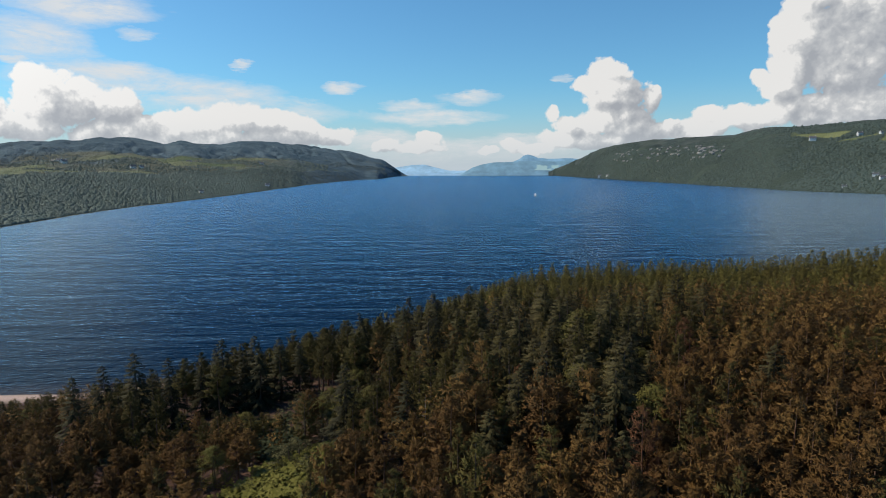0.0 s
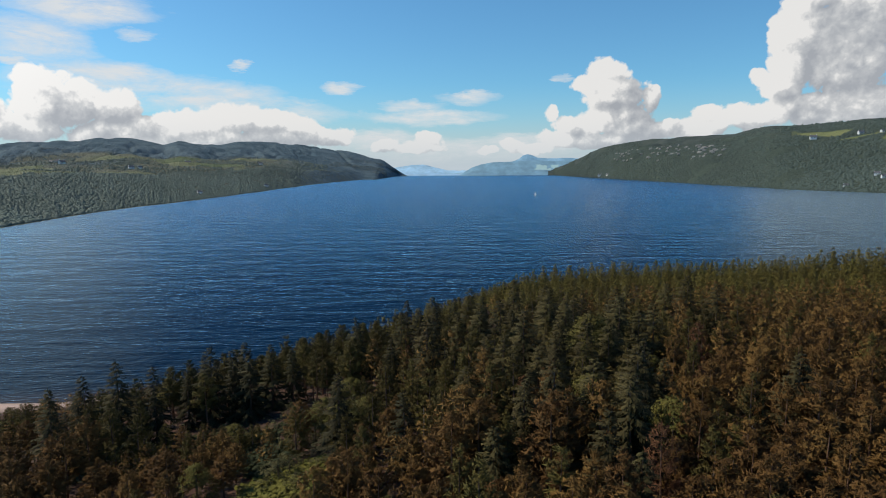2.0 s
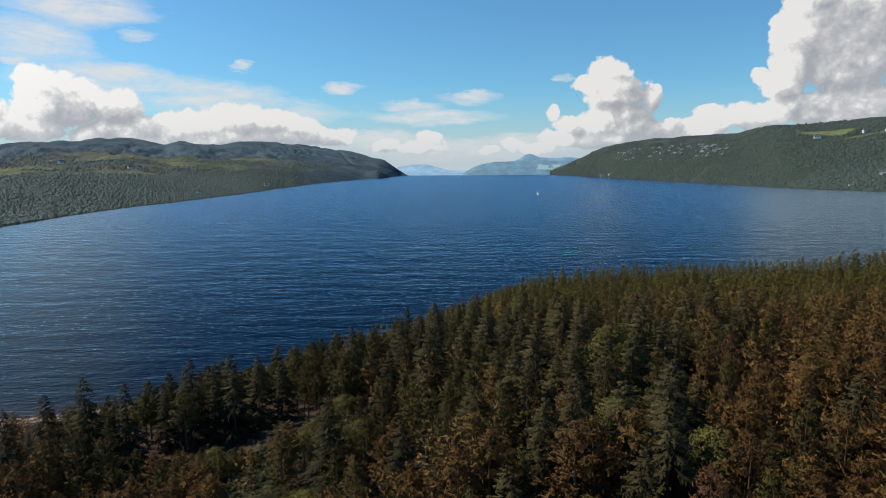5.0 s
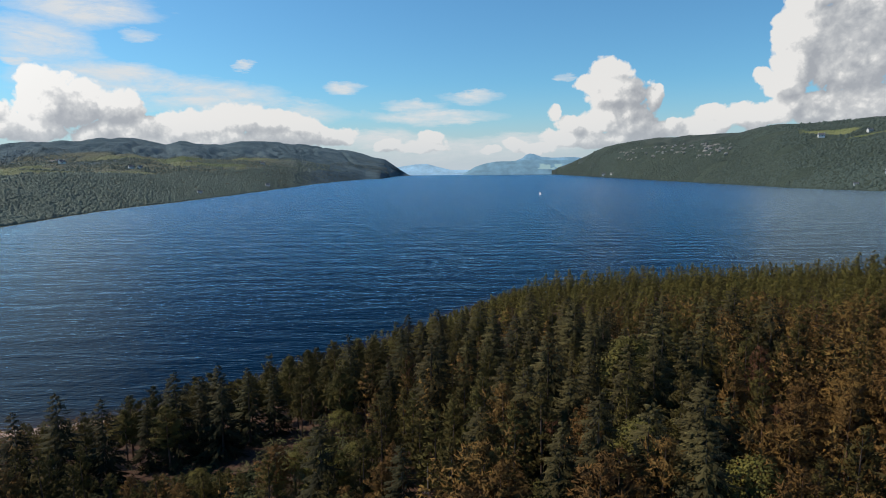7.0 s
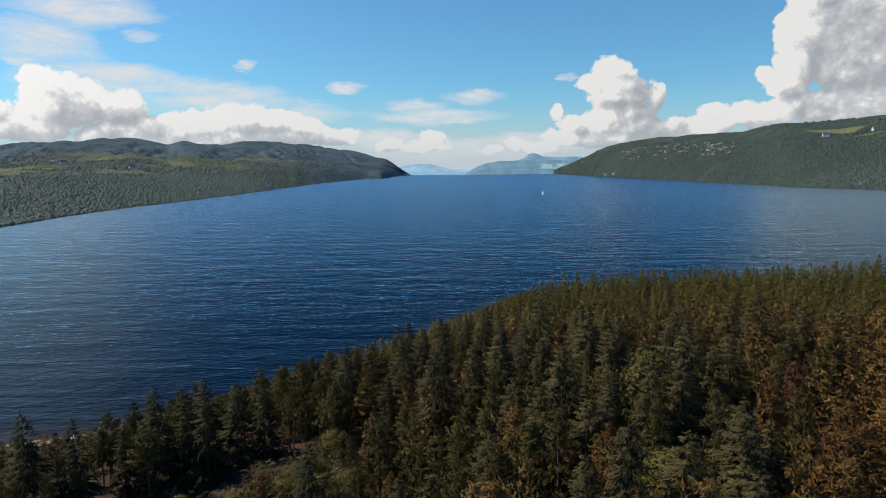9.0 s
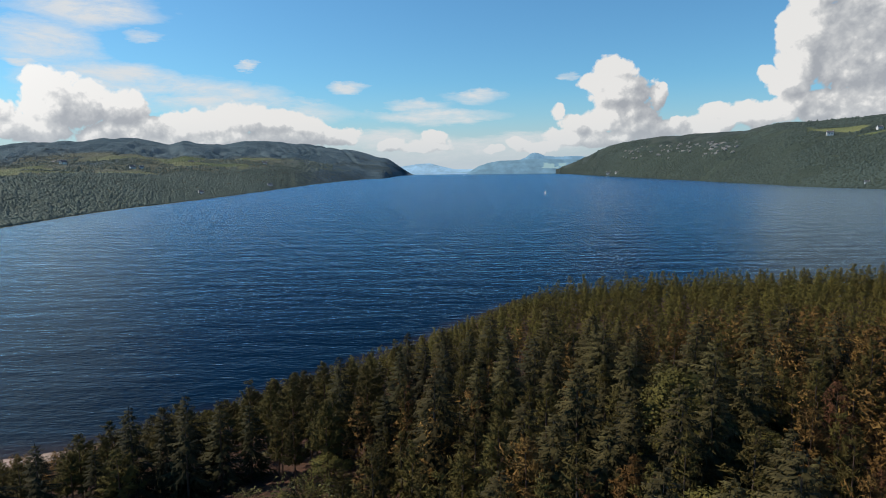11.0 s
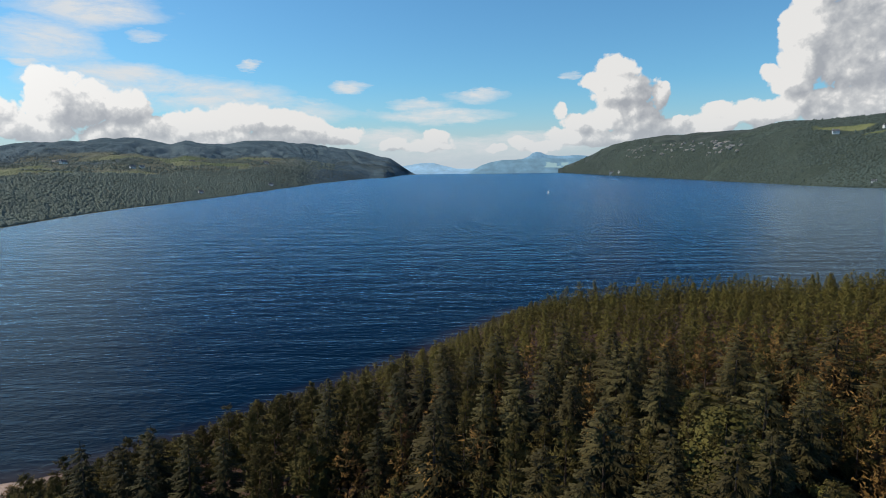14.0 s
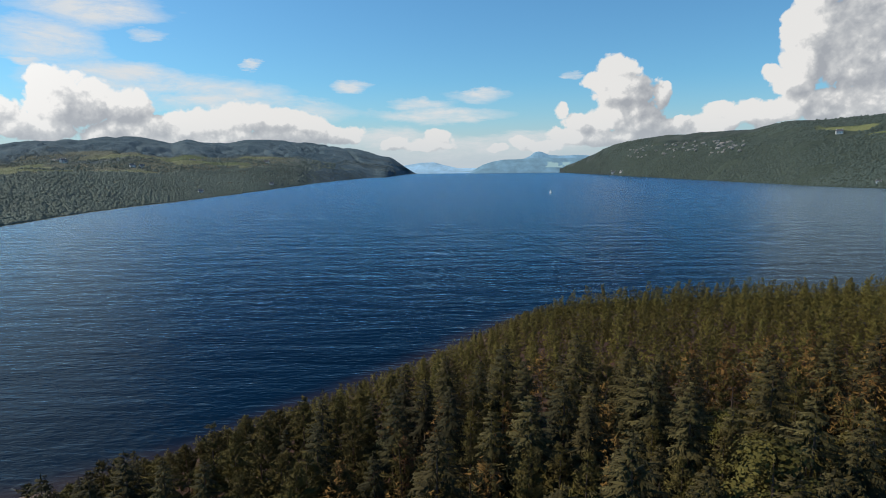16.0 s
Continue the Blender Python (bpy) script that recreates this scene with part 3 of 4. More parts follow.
    green = green * smooth(0.0, 0.12, fbm(uu * 3000, vv * 90, 22, 2, seed + 2))
    me = mesh_of(name, np.stack([uu * y, y, z], -1).reshape(-1, 3), grid_faces(120, 24), mat, {"field": green.ravel()}, True)
    return tagged(new(name, me), label, "hills", kind="structure")


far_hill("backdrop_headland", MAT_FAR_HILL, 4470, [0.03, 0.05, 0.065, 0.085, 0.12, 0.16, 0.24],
         [2, 62, 84, 96, 100, 108, 108], "wooded headland with pale fields, hazy blue put into its colour", 41, (0.150, 0.195))
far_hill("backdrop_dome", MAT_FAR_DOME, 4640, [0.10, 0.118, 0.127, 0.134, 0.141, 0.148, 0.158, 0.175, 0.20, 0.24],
         [90, 108, 124, 152, 160, 154, 132, 124, 132, 126], "hill with a rounded summit, pale blue with painted haze", 43)
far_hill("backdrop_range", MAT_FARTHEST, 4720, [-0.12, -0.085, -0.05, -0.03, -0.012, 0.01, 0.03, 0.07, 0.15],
         [60, 62, 86, 88, 62, 40, 34, 40, 40], "range at the head of the loch, palest blue with painted haze", 47)

# ---------------------------------------------------------------- near forest
rng = np.random.default_rng(7)


class Soup:
    """Triangles gathered as arrays."""

    def __init__(self):
        self.v, self.f, self.tone, self.n = [], [], [], 0

    def tri(self, a, b, c, tone):
        self.v += [a, b, c]
        self.f.append((self.n, self.n + 1, self.n + 2))
        self.tone += [tone] * 3
        self.n += 3

    def kite(self, a, b, c, d, tone):
        self.v += [a, b, c, d]
        self.f += [(self.n, self.n + 1, self.n + 2), (self.n, self.n + 2, self.n + 3)]
        self.tone += [tone] * 4
        self.n += 4

    def arrays(self):
        return np.array(self.v, np.float32), np.array(self.f, np.int32), np.array(self.tone, np.float32)


def mass_of(v, up=0.75):
    """Outward directions of a crown round its stem."""
    n = v.copy()
    rad = np.hypot(n[:, 0], n[:, 1])
    n[:, 2] = up * np.maximum(rad, 0.3) * np.clip(0.6 + v[:, 2] / max(v[:, 2].max(), 1e-3), 0.6, 1.6)
    return n / (np.linalg.norm(n, axis=1, keepdims=True) + 1e-6)


def taper(r0, height, sides=7, segs=5, lean=0.0, top=0.06, r=None):
    """A tapered, slightly crooked stem."""
    v, f = [], []
    cx = cy = 0.0
    for k in range(segs + 1):
        t = k / segs
        rad = r0 * (1 - t) ** 0.8 * (1.35 if k == 0 else 1) + top * r0
        if k and r is not None:
            cx, cy = cx + r.normal(0, 0.03) * height / 10 + lean, cy + r.normal(0, 0.03) * height / 10
        for j in range(sides):
            a = 2 * math.pi * j / sides
            v.append((cx + rad * math.cos(a), cy + rad * math.sin(a), height * t - (0.6 if k == 0 else 0)))
    for k in range(segs):
        for j in range(sides):
            a, b = k * sides + j, k * sides + (j + 1) % sides
            f.append((a, b, b + sides))
            f.append((a, b + sides, a + sides))
    return np.array(v, np.float32), np.array(f, np.int32)


def unit(v):
    return v / (np.linalg.norm(v) + 1e-9)


UP = np.array([0.0, 0.0, 1.0])


def spruce_crown(r, height, radius, branches, twigs, skip=0.10):
    """Drooping branches all round the stem, each a feather of side twigs."""
    s = Soup()
    lop = r.uniform(0, 6.28)
    for i in range(branches):
        h = skip + (0.985 - skip) * min(0.999, ((i + r.uniform(-0.6, 0.6)) / branches)) ** 0.92 if i else skip
        h = max(skip, h)
        az = i * 2.39996 + r.normal(0, 0.35)
        L = radius * (1 - h) ** 0.72 * r.uniform(0.60, 1.18) * (1 + 0.13 * math.cos(az - lop)) + 0.12
        if h < skip + 0.10:
            L *= 0.8
        out = np.array([math.cos(az), math.sin(az), 0.0])
        side = np.array([-out[1], out[0], 0.0])
        droop = (0.62 * (1 - h) + 0.05 - 0.6 * max(0, h - 0.82)) * r.uniform(0.65, 1.3)
        base = np.array([0, 0, h * height])
        tone = r.uniform(0, 1)

        def at(t):
            return base + out * (L * t) + UP * (L * (-droop * t * 1.25 + 0.42 * droop * t * t + 0.10 * t * t))
        # low tone on ribbon and hanging twigs, higher outwards: crown shade in the colour
        # the leafy ribbon
        p0, p1, p2 = at(0.1), at(0.6), at(1.0)
        wd = 0.05 * L + 0.05
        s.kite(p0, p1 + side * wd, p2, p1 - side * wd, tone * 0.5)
        if twigs > 3:
            for t in (0.45, 0.7, 0.92):
                p = at(t)
                d = unit(out * 0.35 + side * r.normal(0, 0.4) - UP * 0.95)
                ln = (0.20 * L + 0.22) * r.uniform(0.7, 1.4)
                q = side * (0.07 + 0.02 * L)
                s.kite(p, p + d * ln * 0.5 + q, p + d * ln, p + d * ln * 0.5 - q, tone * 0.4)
        for k in range(twigs):
            t = 0.20 + 0.78 * (k + r.uniform(0, 0.9)) / twigs
            p = at(min(t, 1.0))
            ln = (0.40 * L * (1.08 - t) + 0.20) * r.uniform(0.65, 1.3)
            for sg in (-1, 1):
                d = unit(side * sg * r.uniform(0.6, 1.0) + out * r.uniform(0.55, 1.1) - UP * r.uniform(0.1, 0.75))
                q = unit(np.cross(d, UP + out * 0.3)) * ((0.075 if twigs > 3 else 0.16) * ln + 0.036)
                m = p + d * ln * 0.5
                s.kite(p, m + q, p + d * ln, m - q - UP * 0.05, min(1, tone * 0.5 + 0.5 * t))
    # leader
    tip = np.array([0, 0, height])
    for k in range(4):
        az = r.uniform(0, 6.28)
        o = np.array([math.cos(az), math.sin(az), 0]) * 0.07
        s.tri(tip + UP * 0.5, tip - UP * 0.7 + o, tip - UP * 0.7 - o, 0.4)
    return s.arrays()


def pine_crown(r, height, radius, whorls, per, tufts, spikes, skip=0.28, belly=0.62, wide=0.13, fine=1.0):
    """Up-swept limbs that end in brushes of needles."""
    s = Soup()
    for w in range(whorls):
        q = (w + r.uniform(-0.2, 0.2)) / (whorls - 1)
        h = skip + (0.97 - skip) * min(max(q, 0), 1)
        q = min(max(q, 0), 1)
        reach = radius * max(0.12, (1 - q) ** belly) * (0.72 + 0.28 * min(1, q * 5)) * r.uniform(0.8, 1.15)
        n = max(3, int(round(per * (0.5 + 0.5 * (1 - q)))))
        a0 = r.uniform(0, 6.28)
        for j in range(n):
            az = a0 + 6.283 * j / n + r.normal(0, 0.25)
            out = np.array([math.cos(az), math.sin(az), 0.0])
            L = reach * r.uniform(0.7, 1.2)
            rise = r.uniform(0.05, 0.45) + 0.4 * q
            base = np.array([0, 0, (h + r.uniform(-0.5, 0.5) * (0.97 - skip) / whorls) * height - 0.25 * L])
            tone = r.uniform(0, 1)
            for k in range(tufts):
                t = 0.35 + 0.65 * (k + r.uniform(0.2, 1.0)) / tufts
                p = base + out * (L * t) + UP * (L * rise * t * t) + r.normal(0, 0.10, 3) * (0.6 + L * 0.3)
                size = fine * (0.42 + 0.18 * L) * r.uniform(0.75, 1.25)
                for i in range(spikes):
                    d = unit(r.normal(0, 0.62, 3) + out * 0.45 + UP * 0.50)
                    wv = unit(np.cross(d, r.normal(0, 1, 3))) * size * wide
                    o = p + r.normal(0, 0.16, 3) - d * size * 0.3
                    # tone rises along the limb, so inner shade is part of the colour
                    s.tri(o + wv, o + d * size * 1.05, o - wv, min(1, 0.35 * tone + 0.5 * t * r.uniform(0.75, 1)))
    return s.arrays()


def leaf_crown(r, height, radius, clumps, leaves, skip=0.15, fine=1.0):
    """Rounded heads of leaf clumps with gaps between them."""
    s = Soup()
    for c in range(clumps):
        q = r.uniform(0, 1)
        a, rr = r.uniform(0, 6.28), math.sqrt(r.uniform(0.12, 1))
        prof = math.sin(math.pi * (0.16 + 0.80 * q)) ** 0.7
        ctr = np.array([math.cos(a) * rr * radius * prof, math.sin(a) * rr * radius * prof, height * (skip + (1 - skip) * (q * 0.93))])
        size = radius * r.uniform(0.20, 0.34)
        tone = r.uniform(0, 0.7)
        outd = unit(ctr - np.array([0, 0, height * 0.45]))
        for i in range(leaves):
            d = unit(r.normal(0, 0.8, 3) + outd * 0.7 + UP * 0.3)
            p = ctr + d * size * r.uniform(0.5, 1.15)
            u = unit(np.cross(d, r.normal(0, 1, 3))) * size * 0.15 * fine
            v = unit(np.cross(u, d + r.normal(0, 0.4, 3))) * size * 0.22 * fine
            # leaves on the upper side take a lighter tone, painted light from above
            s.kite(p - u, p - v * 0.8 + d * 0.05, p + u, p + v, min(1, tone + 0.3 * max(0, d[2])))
    return s.arrays()


class Kind:
    """Tree forms of one sort: detailed meshes for single trees, light arrays for the joined rest."""

    def __init__(self, name, mat, barkm, height, make, make_light, forms, light_forms, trunk_r, seed):
        self.name, self.mat, self.height = name, mat, height
        self.forms, self.light = [], []
        for i in range(forms):
            r = np.random.default_rng(seed + i)
            v, f, tone = make(r)
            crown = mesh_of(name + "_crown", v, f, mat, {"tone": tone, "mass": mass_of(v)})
            tv, tf = taper(trunk_r, height * 0.94, r=r)
            self.forms.append((mesh_of(name + "_trunk", tv, tf, barkm), crown))
        for i in range(light_forms):
            self.light.append(make_light(np.random.default_rng(seed + 100 + i)))


SPRUCE = Kind("spruce", MAT_SPRUCE, MAT_BARK, 16.0,
              lambda r: spruce_crown(r, 16.0, 5.2 * r.uniform(0.85, 1.15), 124, 7, r.uniform(0.06, 0.2)),
              lambda r: spruce_crown(r, 16.0, 4.0, 56, 2), 7, 4, 0.24, 100)
PINE = Kind("pine", MAT_PINE, MAT_BARK_PINE, 13.0,
            lambda r: pine_crown(r, 13.0, 3.5 * r.uniform(0.85, 1.2), 12, 6, 5, 10, r.uniform(0.25, 0.45), r.uniform(0.40, 0.62), 0.14, 0.70),
            lambda r: pine_crown(r, 13.0, 3.2, 12, 5, 2, 5, 0.26, 0.65, 0.19, 0.82), 7, 5, 0.17, 300)
LARCH = Kind("larch", MAT_LARCH, MAT_BARK, 13.0,
             lambda r: pine_crown(r, 13.0, 3.2 * r.uniform(0.9, 1.1), 12, 6, 4, 10, 0.16, 0.68, 0.13, 0.76),
             lambda r: pine_crown(r, 13.0, 3.0, 14, 5, 2, 5, 0.22, 0.85, 0.19, 0.82), 4, 4, 0.16, 500)
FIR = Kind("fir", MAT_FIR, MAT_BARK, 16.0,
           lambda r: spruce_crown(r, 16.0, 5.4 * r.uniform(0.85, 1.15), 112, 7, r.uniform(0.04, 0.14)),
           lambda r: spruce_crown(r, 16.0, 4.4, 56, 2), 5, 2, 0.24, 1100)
BOLE = Kind("shore_larch", MAT_LARCH, MAT_BARK_PINE, 13.0,
            lambda r: pine_crown(r, 13.0, 3.3 * r.uniform(0.9, 1.15), 10, 6, 5, 10, r.uniform(0.42, 0.52), 0.55, 0.13, 0.76),
            lambda r: pine_crown(r, 13.0, 3.2, 10, 5, 2, 5, 0.45, 0.6, 0.19, 0.82), 4, 2, 0.17, 1500)
RUST = Kind("withered_pine", MAT_RUST, MAT_BARK_PINE, 13.0,
            lambda r: pine_crown(r, 13.0, 2.9, 11, 6, 4, 9, 0.35, 0.5, 0.09, 0.75), lambda r: pine_crown(r, 13.0, 2.9, 9, 6, 2, 5), 2, 1, 0.16, 1300)
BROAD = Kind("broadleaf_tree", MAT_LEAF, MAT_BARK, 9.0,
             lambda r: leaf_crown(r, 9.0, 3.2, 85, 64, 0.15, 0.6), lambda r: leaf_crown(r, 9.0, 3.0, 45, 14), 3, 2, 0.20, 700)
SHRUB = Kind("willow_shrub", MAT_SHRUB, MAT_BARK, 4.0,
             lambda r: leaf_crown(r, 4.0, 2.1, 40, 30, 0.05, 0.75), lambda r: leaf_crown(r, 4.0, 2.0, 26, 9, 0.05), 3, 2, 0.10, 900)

LABELS = {"shore_larch": "olive green larch with a long bare stem beside the dark hollow",
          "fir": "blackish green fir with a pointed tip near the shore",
          "withered_pine": "withered rust-brown pine among living conifers",
          "spruce": "dark green spruce with drooping tiers of branches on the wooded bank",
          "pine": "olive brown pine with brushy up-swept branches in the dense wood",
          "larch": "yellow-green larch with a narrow feathery crown in the wood",
          "broadleaf_tree": "yellow-green leafy tree with a rounded crown among conifers",
          "willow_shrub": "grey-green bushy shrub in the clearing between conifers"}
CATS = {"shore_larch": "tree", "fir": "tree", "withered_pine": "tree", "spruce": "tree", "pine": "tree", "larch": "tree", "broadleaf_tree": "tree", "willow_shrub": "shrub"}
MADE = {}


def plant(kind, x, y, height, width=1.0, z=None, label=None):
    """One single tree: trunk and crown under an empty at its foot."""
    z = float(bank_height(x, y)) if z is None else z
    i = int(rng.integers(len(kind.forms)))
    sc = height / kind.height
    m = pose(x, y, z - 0.1, rng.normal(0, 1.0), rng.normal(0, 1.0), rng.uniform(0, 360)) @ Matrix.Diagonal((sc * width, sc * width, sc, 1))
    e = new(kind.name)
    e.matrix_world = m
    tagged(e, label or LABELS[kind.name], CATS[kind.name], "trees of the near wood")
    part("trunk", kind.forms[i][0], e)
    part("crown", kind.forms[i][1], e)
    MADE[kind.name] = MADE.get(kind.name, 0) + 1
    return e


class Joined:
    """Many light trees in one mesh."""

    def __init__(self, up=0.75):
        self.v, self.f, self.t, self.s, self.m, self.n = [], [], [], [], [], 0
        self.up = up

    def add(self, form, x, y, z, sx, sz, shift):
        v, f, tone = form
        a = rng.uniform(0, 6.28)
        c, s = math.cos(a), math.sin(a)
        w = np.empty_like(v)
        w[:, 0] = (v[:, 0] * c - v[:, 1] * s) * sx + x
        w[:, 1] = (v[:, 0] * s + v[:, 1] * c) * sx + y
        w[:, 2] = v[:, 2] * sz + z
        g = mass_of(v, self.up)
        self.m.append(np.stack([g[:, 0] * c - g[:, 1] * s, g[:, 0] * s + g[:, 1] * c, g[:, 2]], -1))
        self.v.append(w), self.f.append(f + self.n), self.t.append(tone)
        self.s.append(np.full(len(v), shift, np.float32))
        self.n += len(v)

    def link(self, name, mat, label, category):
        if not self.v:
            return
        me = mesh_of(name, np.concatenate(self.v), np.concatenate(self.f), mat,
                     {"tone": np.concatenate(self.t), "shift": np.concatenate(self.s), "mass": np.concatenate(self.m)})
        tagged(new(name, me), label, category, kind="stuff")


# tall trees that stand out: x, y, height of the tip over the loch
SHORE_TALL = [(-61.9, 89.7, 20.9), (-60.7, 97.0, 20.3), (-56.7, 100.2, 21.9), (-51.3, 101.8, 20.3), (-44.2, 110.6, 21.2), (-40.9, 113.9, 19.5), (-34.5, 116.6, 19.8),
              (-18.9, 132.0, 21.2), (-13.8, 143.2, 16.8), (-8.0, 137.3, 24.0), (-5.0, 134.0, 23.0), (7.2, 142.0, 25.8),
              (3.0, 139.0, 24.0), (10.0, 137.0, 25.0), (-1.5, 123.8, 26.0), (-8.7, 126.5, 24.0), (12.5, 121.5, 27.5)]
INNER_TALL = [(35.6, 103.8, 29.4), (57.0, 120.2, 30.7), (15.8, 92.0, 26.6), (18.7, 93.4, 27.6), (20.2, 75.0, 30.0), (26.9, 77.1, 31.2), (4.1, 84.1, 25.8),
              (23.5, 93.1, 30.6), (8.0, 99.3, 26.2), (32.3, 105.3, 31.5), (39.5, 107.1, 29.7), (35.0, 118.0, 30.4), (53.4, 126.8, 31.3), (52.0, 133.4, 28.4),
              (3.5, 116.3, 25.8), (-2.6, 106.0, 28.2), (14.9, 101.8, 30.0), (14.2, 116.3, 26.5), (24.0, 133.4, 28.1), (26.8, 132.0, 24.2), (41.8, 131.3, 28.6)]

cell = {}


def free(x, y, gap):
    ix, iy = int(x // 4), int(y // 4)
    for i in range(ix - 2, ix + 3):
        for j in range(iy - 2, iy + 3):
            for px, py, pg in cell.get((i, j), ()):
                if (px - x) ** 2 + (py - y) ** 2 < (0.5 * (gap + pg)) ** 2:
                    return False
    return True


def take(x, y, gap):
    cell.setdefault((int(x // 4), int(y // 4)), []).append((x, y, gap))


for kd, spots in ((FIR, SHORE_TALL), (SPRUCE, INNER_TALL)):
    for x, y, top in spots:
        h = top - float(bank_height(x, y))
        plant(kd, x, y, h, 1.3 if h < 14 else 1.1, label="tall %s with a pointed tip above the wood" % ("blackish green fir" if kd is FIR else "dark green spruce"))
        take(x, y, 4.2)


for x, y, top, kd in ((26.0, 100.0, 28.6, BROAD), (31.2, 111.2, 24.5, BROAD), (-20.0, 99.0, 15.0, BROAD), (-11.3, 90.0, 18.6, BROAD), (-15.2, 92.5, 16.6, BROAD),
                      (-35.9, 133.7, 16.2, LARCH), (-5.1, 97.3, 22.5, LARCH)):
    plant(kd, x, y, top - float(bank_height(x, y)), 1.15, label="bushy yellow-green tree standing out among dark conifers")
    take(x, y, 4.5)
for x, y, top in ((23.7, 58.9, 28.0), (-7.1, 124.1, 19.0), (45.7, 101.7, 27.5), (38.5, 84.0, 25.5), (13.0, 88.0, 23.5)):
    plant(RUST, x, y, top - float(bank_height(x, y)), 0.95)
    take(x, y, 3.4)
for x, y, h in ((-11.7, 135.7, 4.2), (-14.5, 133.6, 3.6), (-17.0, 131.0, 3.2), (-27.7, 107.0, 3.6), (-25.0, 103.8, 3.4), (-22.6, 106.0, 3.0)):
    plant(SHRUB, x, y, h, 1.2)
    take(x, y, 3.0)


def clearing(x, y):
    """0 in the open glade behind the shore trees, 1 in the closed wood."""
    a = math.hypot((x + 30) / 5.0, (y - 92) / 6.0)
    t = min(1.0, max(0.0, ((x + 48) * 20 + (y - 97) * 15) / 625))
    b = math.hypot(x + 48 - 20 * t, y - 97 - 15 * t) / 4.6
    c = math.hypot((x - 43) / 4.0, (y - 78) / 4.5)
    e = math.hypot((x + 22.5) / 9.5, (y - 67) / 20.0)
    f = math.hypot((x - 35.5) / 2.6, (y - 90) / 3.0)
    return min(a, b, c, e, f)


cand = []
for _ in range(60000):
    y = 32 + 235 * rng.uniform()
    x = rng.uniform(-1, 1) * (0.80 * (max(y, 42) + 14) + 8)
    cand.append((x, y))
cand = np.array(cand)
cand = cand[np.argsort(cand[:, 1] // 24, kind="stable")]
cd = shore_dist(cand[:, 0], cand[:, 1])
cz = bank_height(cand[:, 0], cand[:, 1])
mixn = fbm(cand[:, 0], cand[:, 1], 38, 3, 51)
tint = fbm(cand[:, 0], cand[:, 1], 22, 2, 57)
near_joined = {"pine": Joined(), "larch": Joined()}
joined = {"shore_larch": Joined(), "fir": Joined(), "spruce": Joined(), "pine": Joined(), "larch": Joined(), "broadleaf_tree": Joined(), "willow_shrub": Joined()}
LIMIT = {"shore_larch": 120, "fir": 150, "spruce": 290, "pine": 290, "larch": 260, "broadleaf_tree": 40, "willow_shrub": 70}
planted = 0
for (x, y), d, z, mx, tn in zip(cand, cd, cz, mixn, tint):
    if d < (9.0 if x < -60 else 1.5) + 2.0 * tn:
        continue
    if (y > 222 and x > 45 or x > 170) and rng.uniform() < 0.6:
        continue
    g = clearing(x, y)
    if g < 1:
        if g < 0.55 or rng.uniform() > 0.05:
            continue
        kind, gap, h = SHRUB, 3.2, rng.uniform(1.6, 3.4)
    else:
        # spruce in the middle and along the shore, pine to the east and in the west corner
        sp = 0.32 * smooth(62, 20, abs(x - 6 + 0.25 * (y - 110))) * smooth(160, 125, y) * smooth(45, 75, y) + 0.5 * mx - 0.6 * smooth(27, 45, x)
        u = rng.uniform()
        if u < 0.03 + 0.12 * smooth(1.6, 1.0, g):
            kind, gap, h = (BROAD, 4.4, rng.uniform(6, 9.5)) if rng.uniform() < 0.4 else (SHRUB, 3.0, rng.uniform(2, 4.5))
        elif sp + rng.normal(0, 0.17) > 0.38:
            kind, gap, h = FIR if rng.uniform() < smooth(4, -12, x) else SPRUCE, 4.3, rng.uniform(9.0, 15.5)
        elif rng.uniform() < 0.72 - 0.62 * smooth(30, 60, x) * smooth(165, 135, y) - 0.5 * smooth(-22, -45, x) * smooth(97, 82, y) - 0.4 * smooth(95, 78, y) + 0.3 * tn:
            kind, gap, h = LARCH, 3.6, rng.uniform(9.0, 12.5)
        else:
            kind, gap, h = PINE, 3.6, rng.uniform(8.5, 12.5)
        if math.hypot((x + 19) / 7.0, (y - 101) / 10.0) < 1:
            # bushes on the bright side of the hollow
            kind, gap, h = (SHRUB, 3.0, rng.uniform(2.6, 4.6)) if rng.uniform() < 0.6 else (BROAD, 4.0, rng.uniform(4.5, 7.0))
        elif kind in (PINE, LARCH) and -56 < x < -14 and 104 < y < 150:
            kind, gap, h = BOLE, 3.7, rng.uniform(10.0, 13.0)
    if -50 < x < -30 and 52 < y < 86:
        h *= 0.68
    h *= 1 + 0.22 * smooth(-12, 12, x) * smooth(160, 135, y)
    # low and wind-cut towards the water
    room = (0.24 + 0.13 * float(smooth(-92, -82, x)) + 0.17 * float(smooth(-62, -44, x))) * d + 1.2 - z
    h *= 0.58 + 0.42 * smooth(-85, -45, x)
    h *= (1 - 0.13 * smooth(130, 165, y)) * (1 + 0.45 * smooth(120, 155, x))
    if h > room:
        if room < 2.0:
            if x < -50 and rng.uniform() > 0.3:
                continue
            kind, gap, h = (SHRUB, 2.2, rng.uniform(1.2, 2.4)) if rng.uniform() < 0.5 else (LARCH, 2.4, rng.uniform(2.5, 4.5))
            room = 4.5
        h = min(h, max(room, 1.2) * rng.uniform(0.8, 1.05))
    if -47 < x < -24 and 84 < y < 104:
        # young trees only on the open side of the hollow
        cap = 5.5 + 0.46 * (110 - y) - z
        if cap < 2.2:
            continue
        h = min(h, cap * rng.uniform(0.7, 1.0))
    gap *= min(1.0, max(0.58, h / 8.0))
    if not free(x, y, gap):
        continue
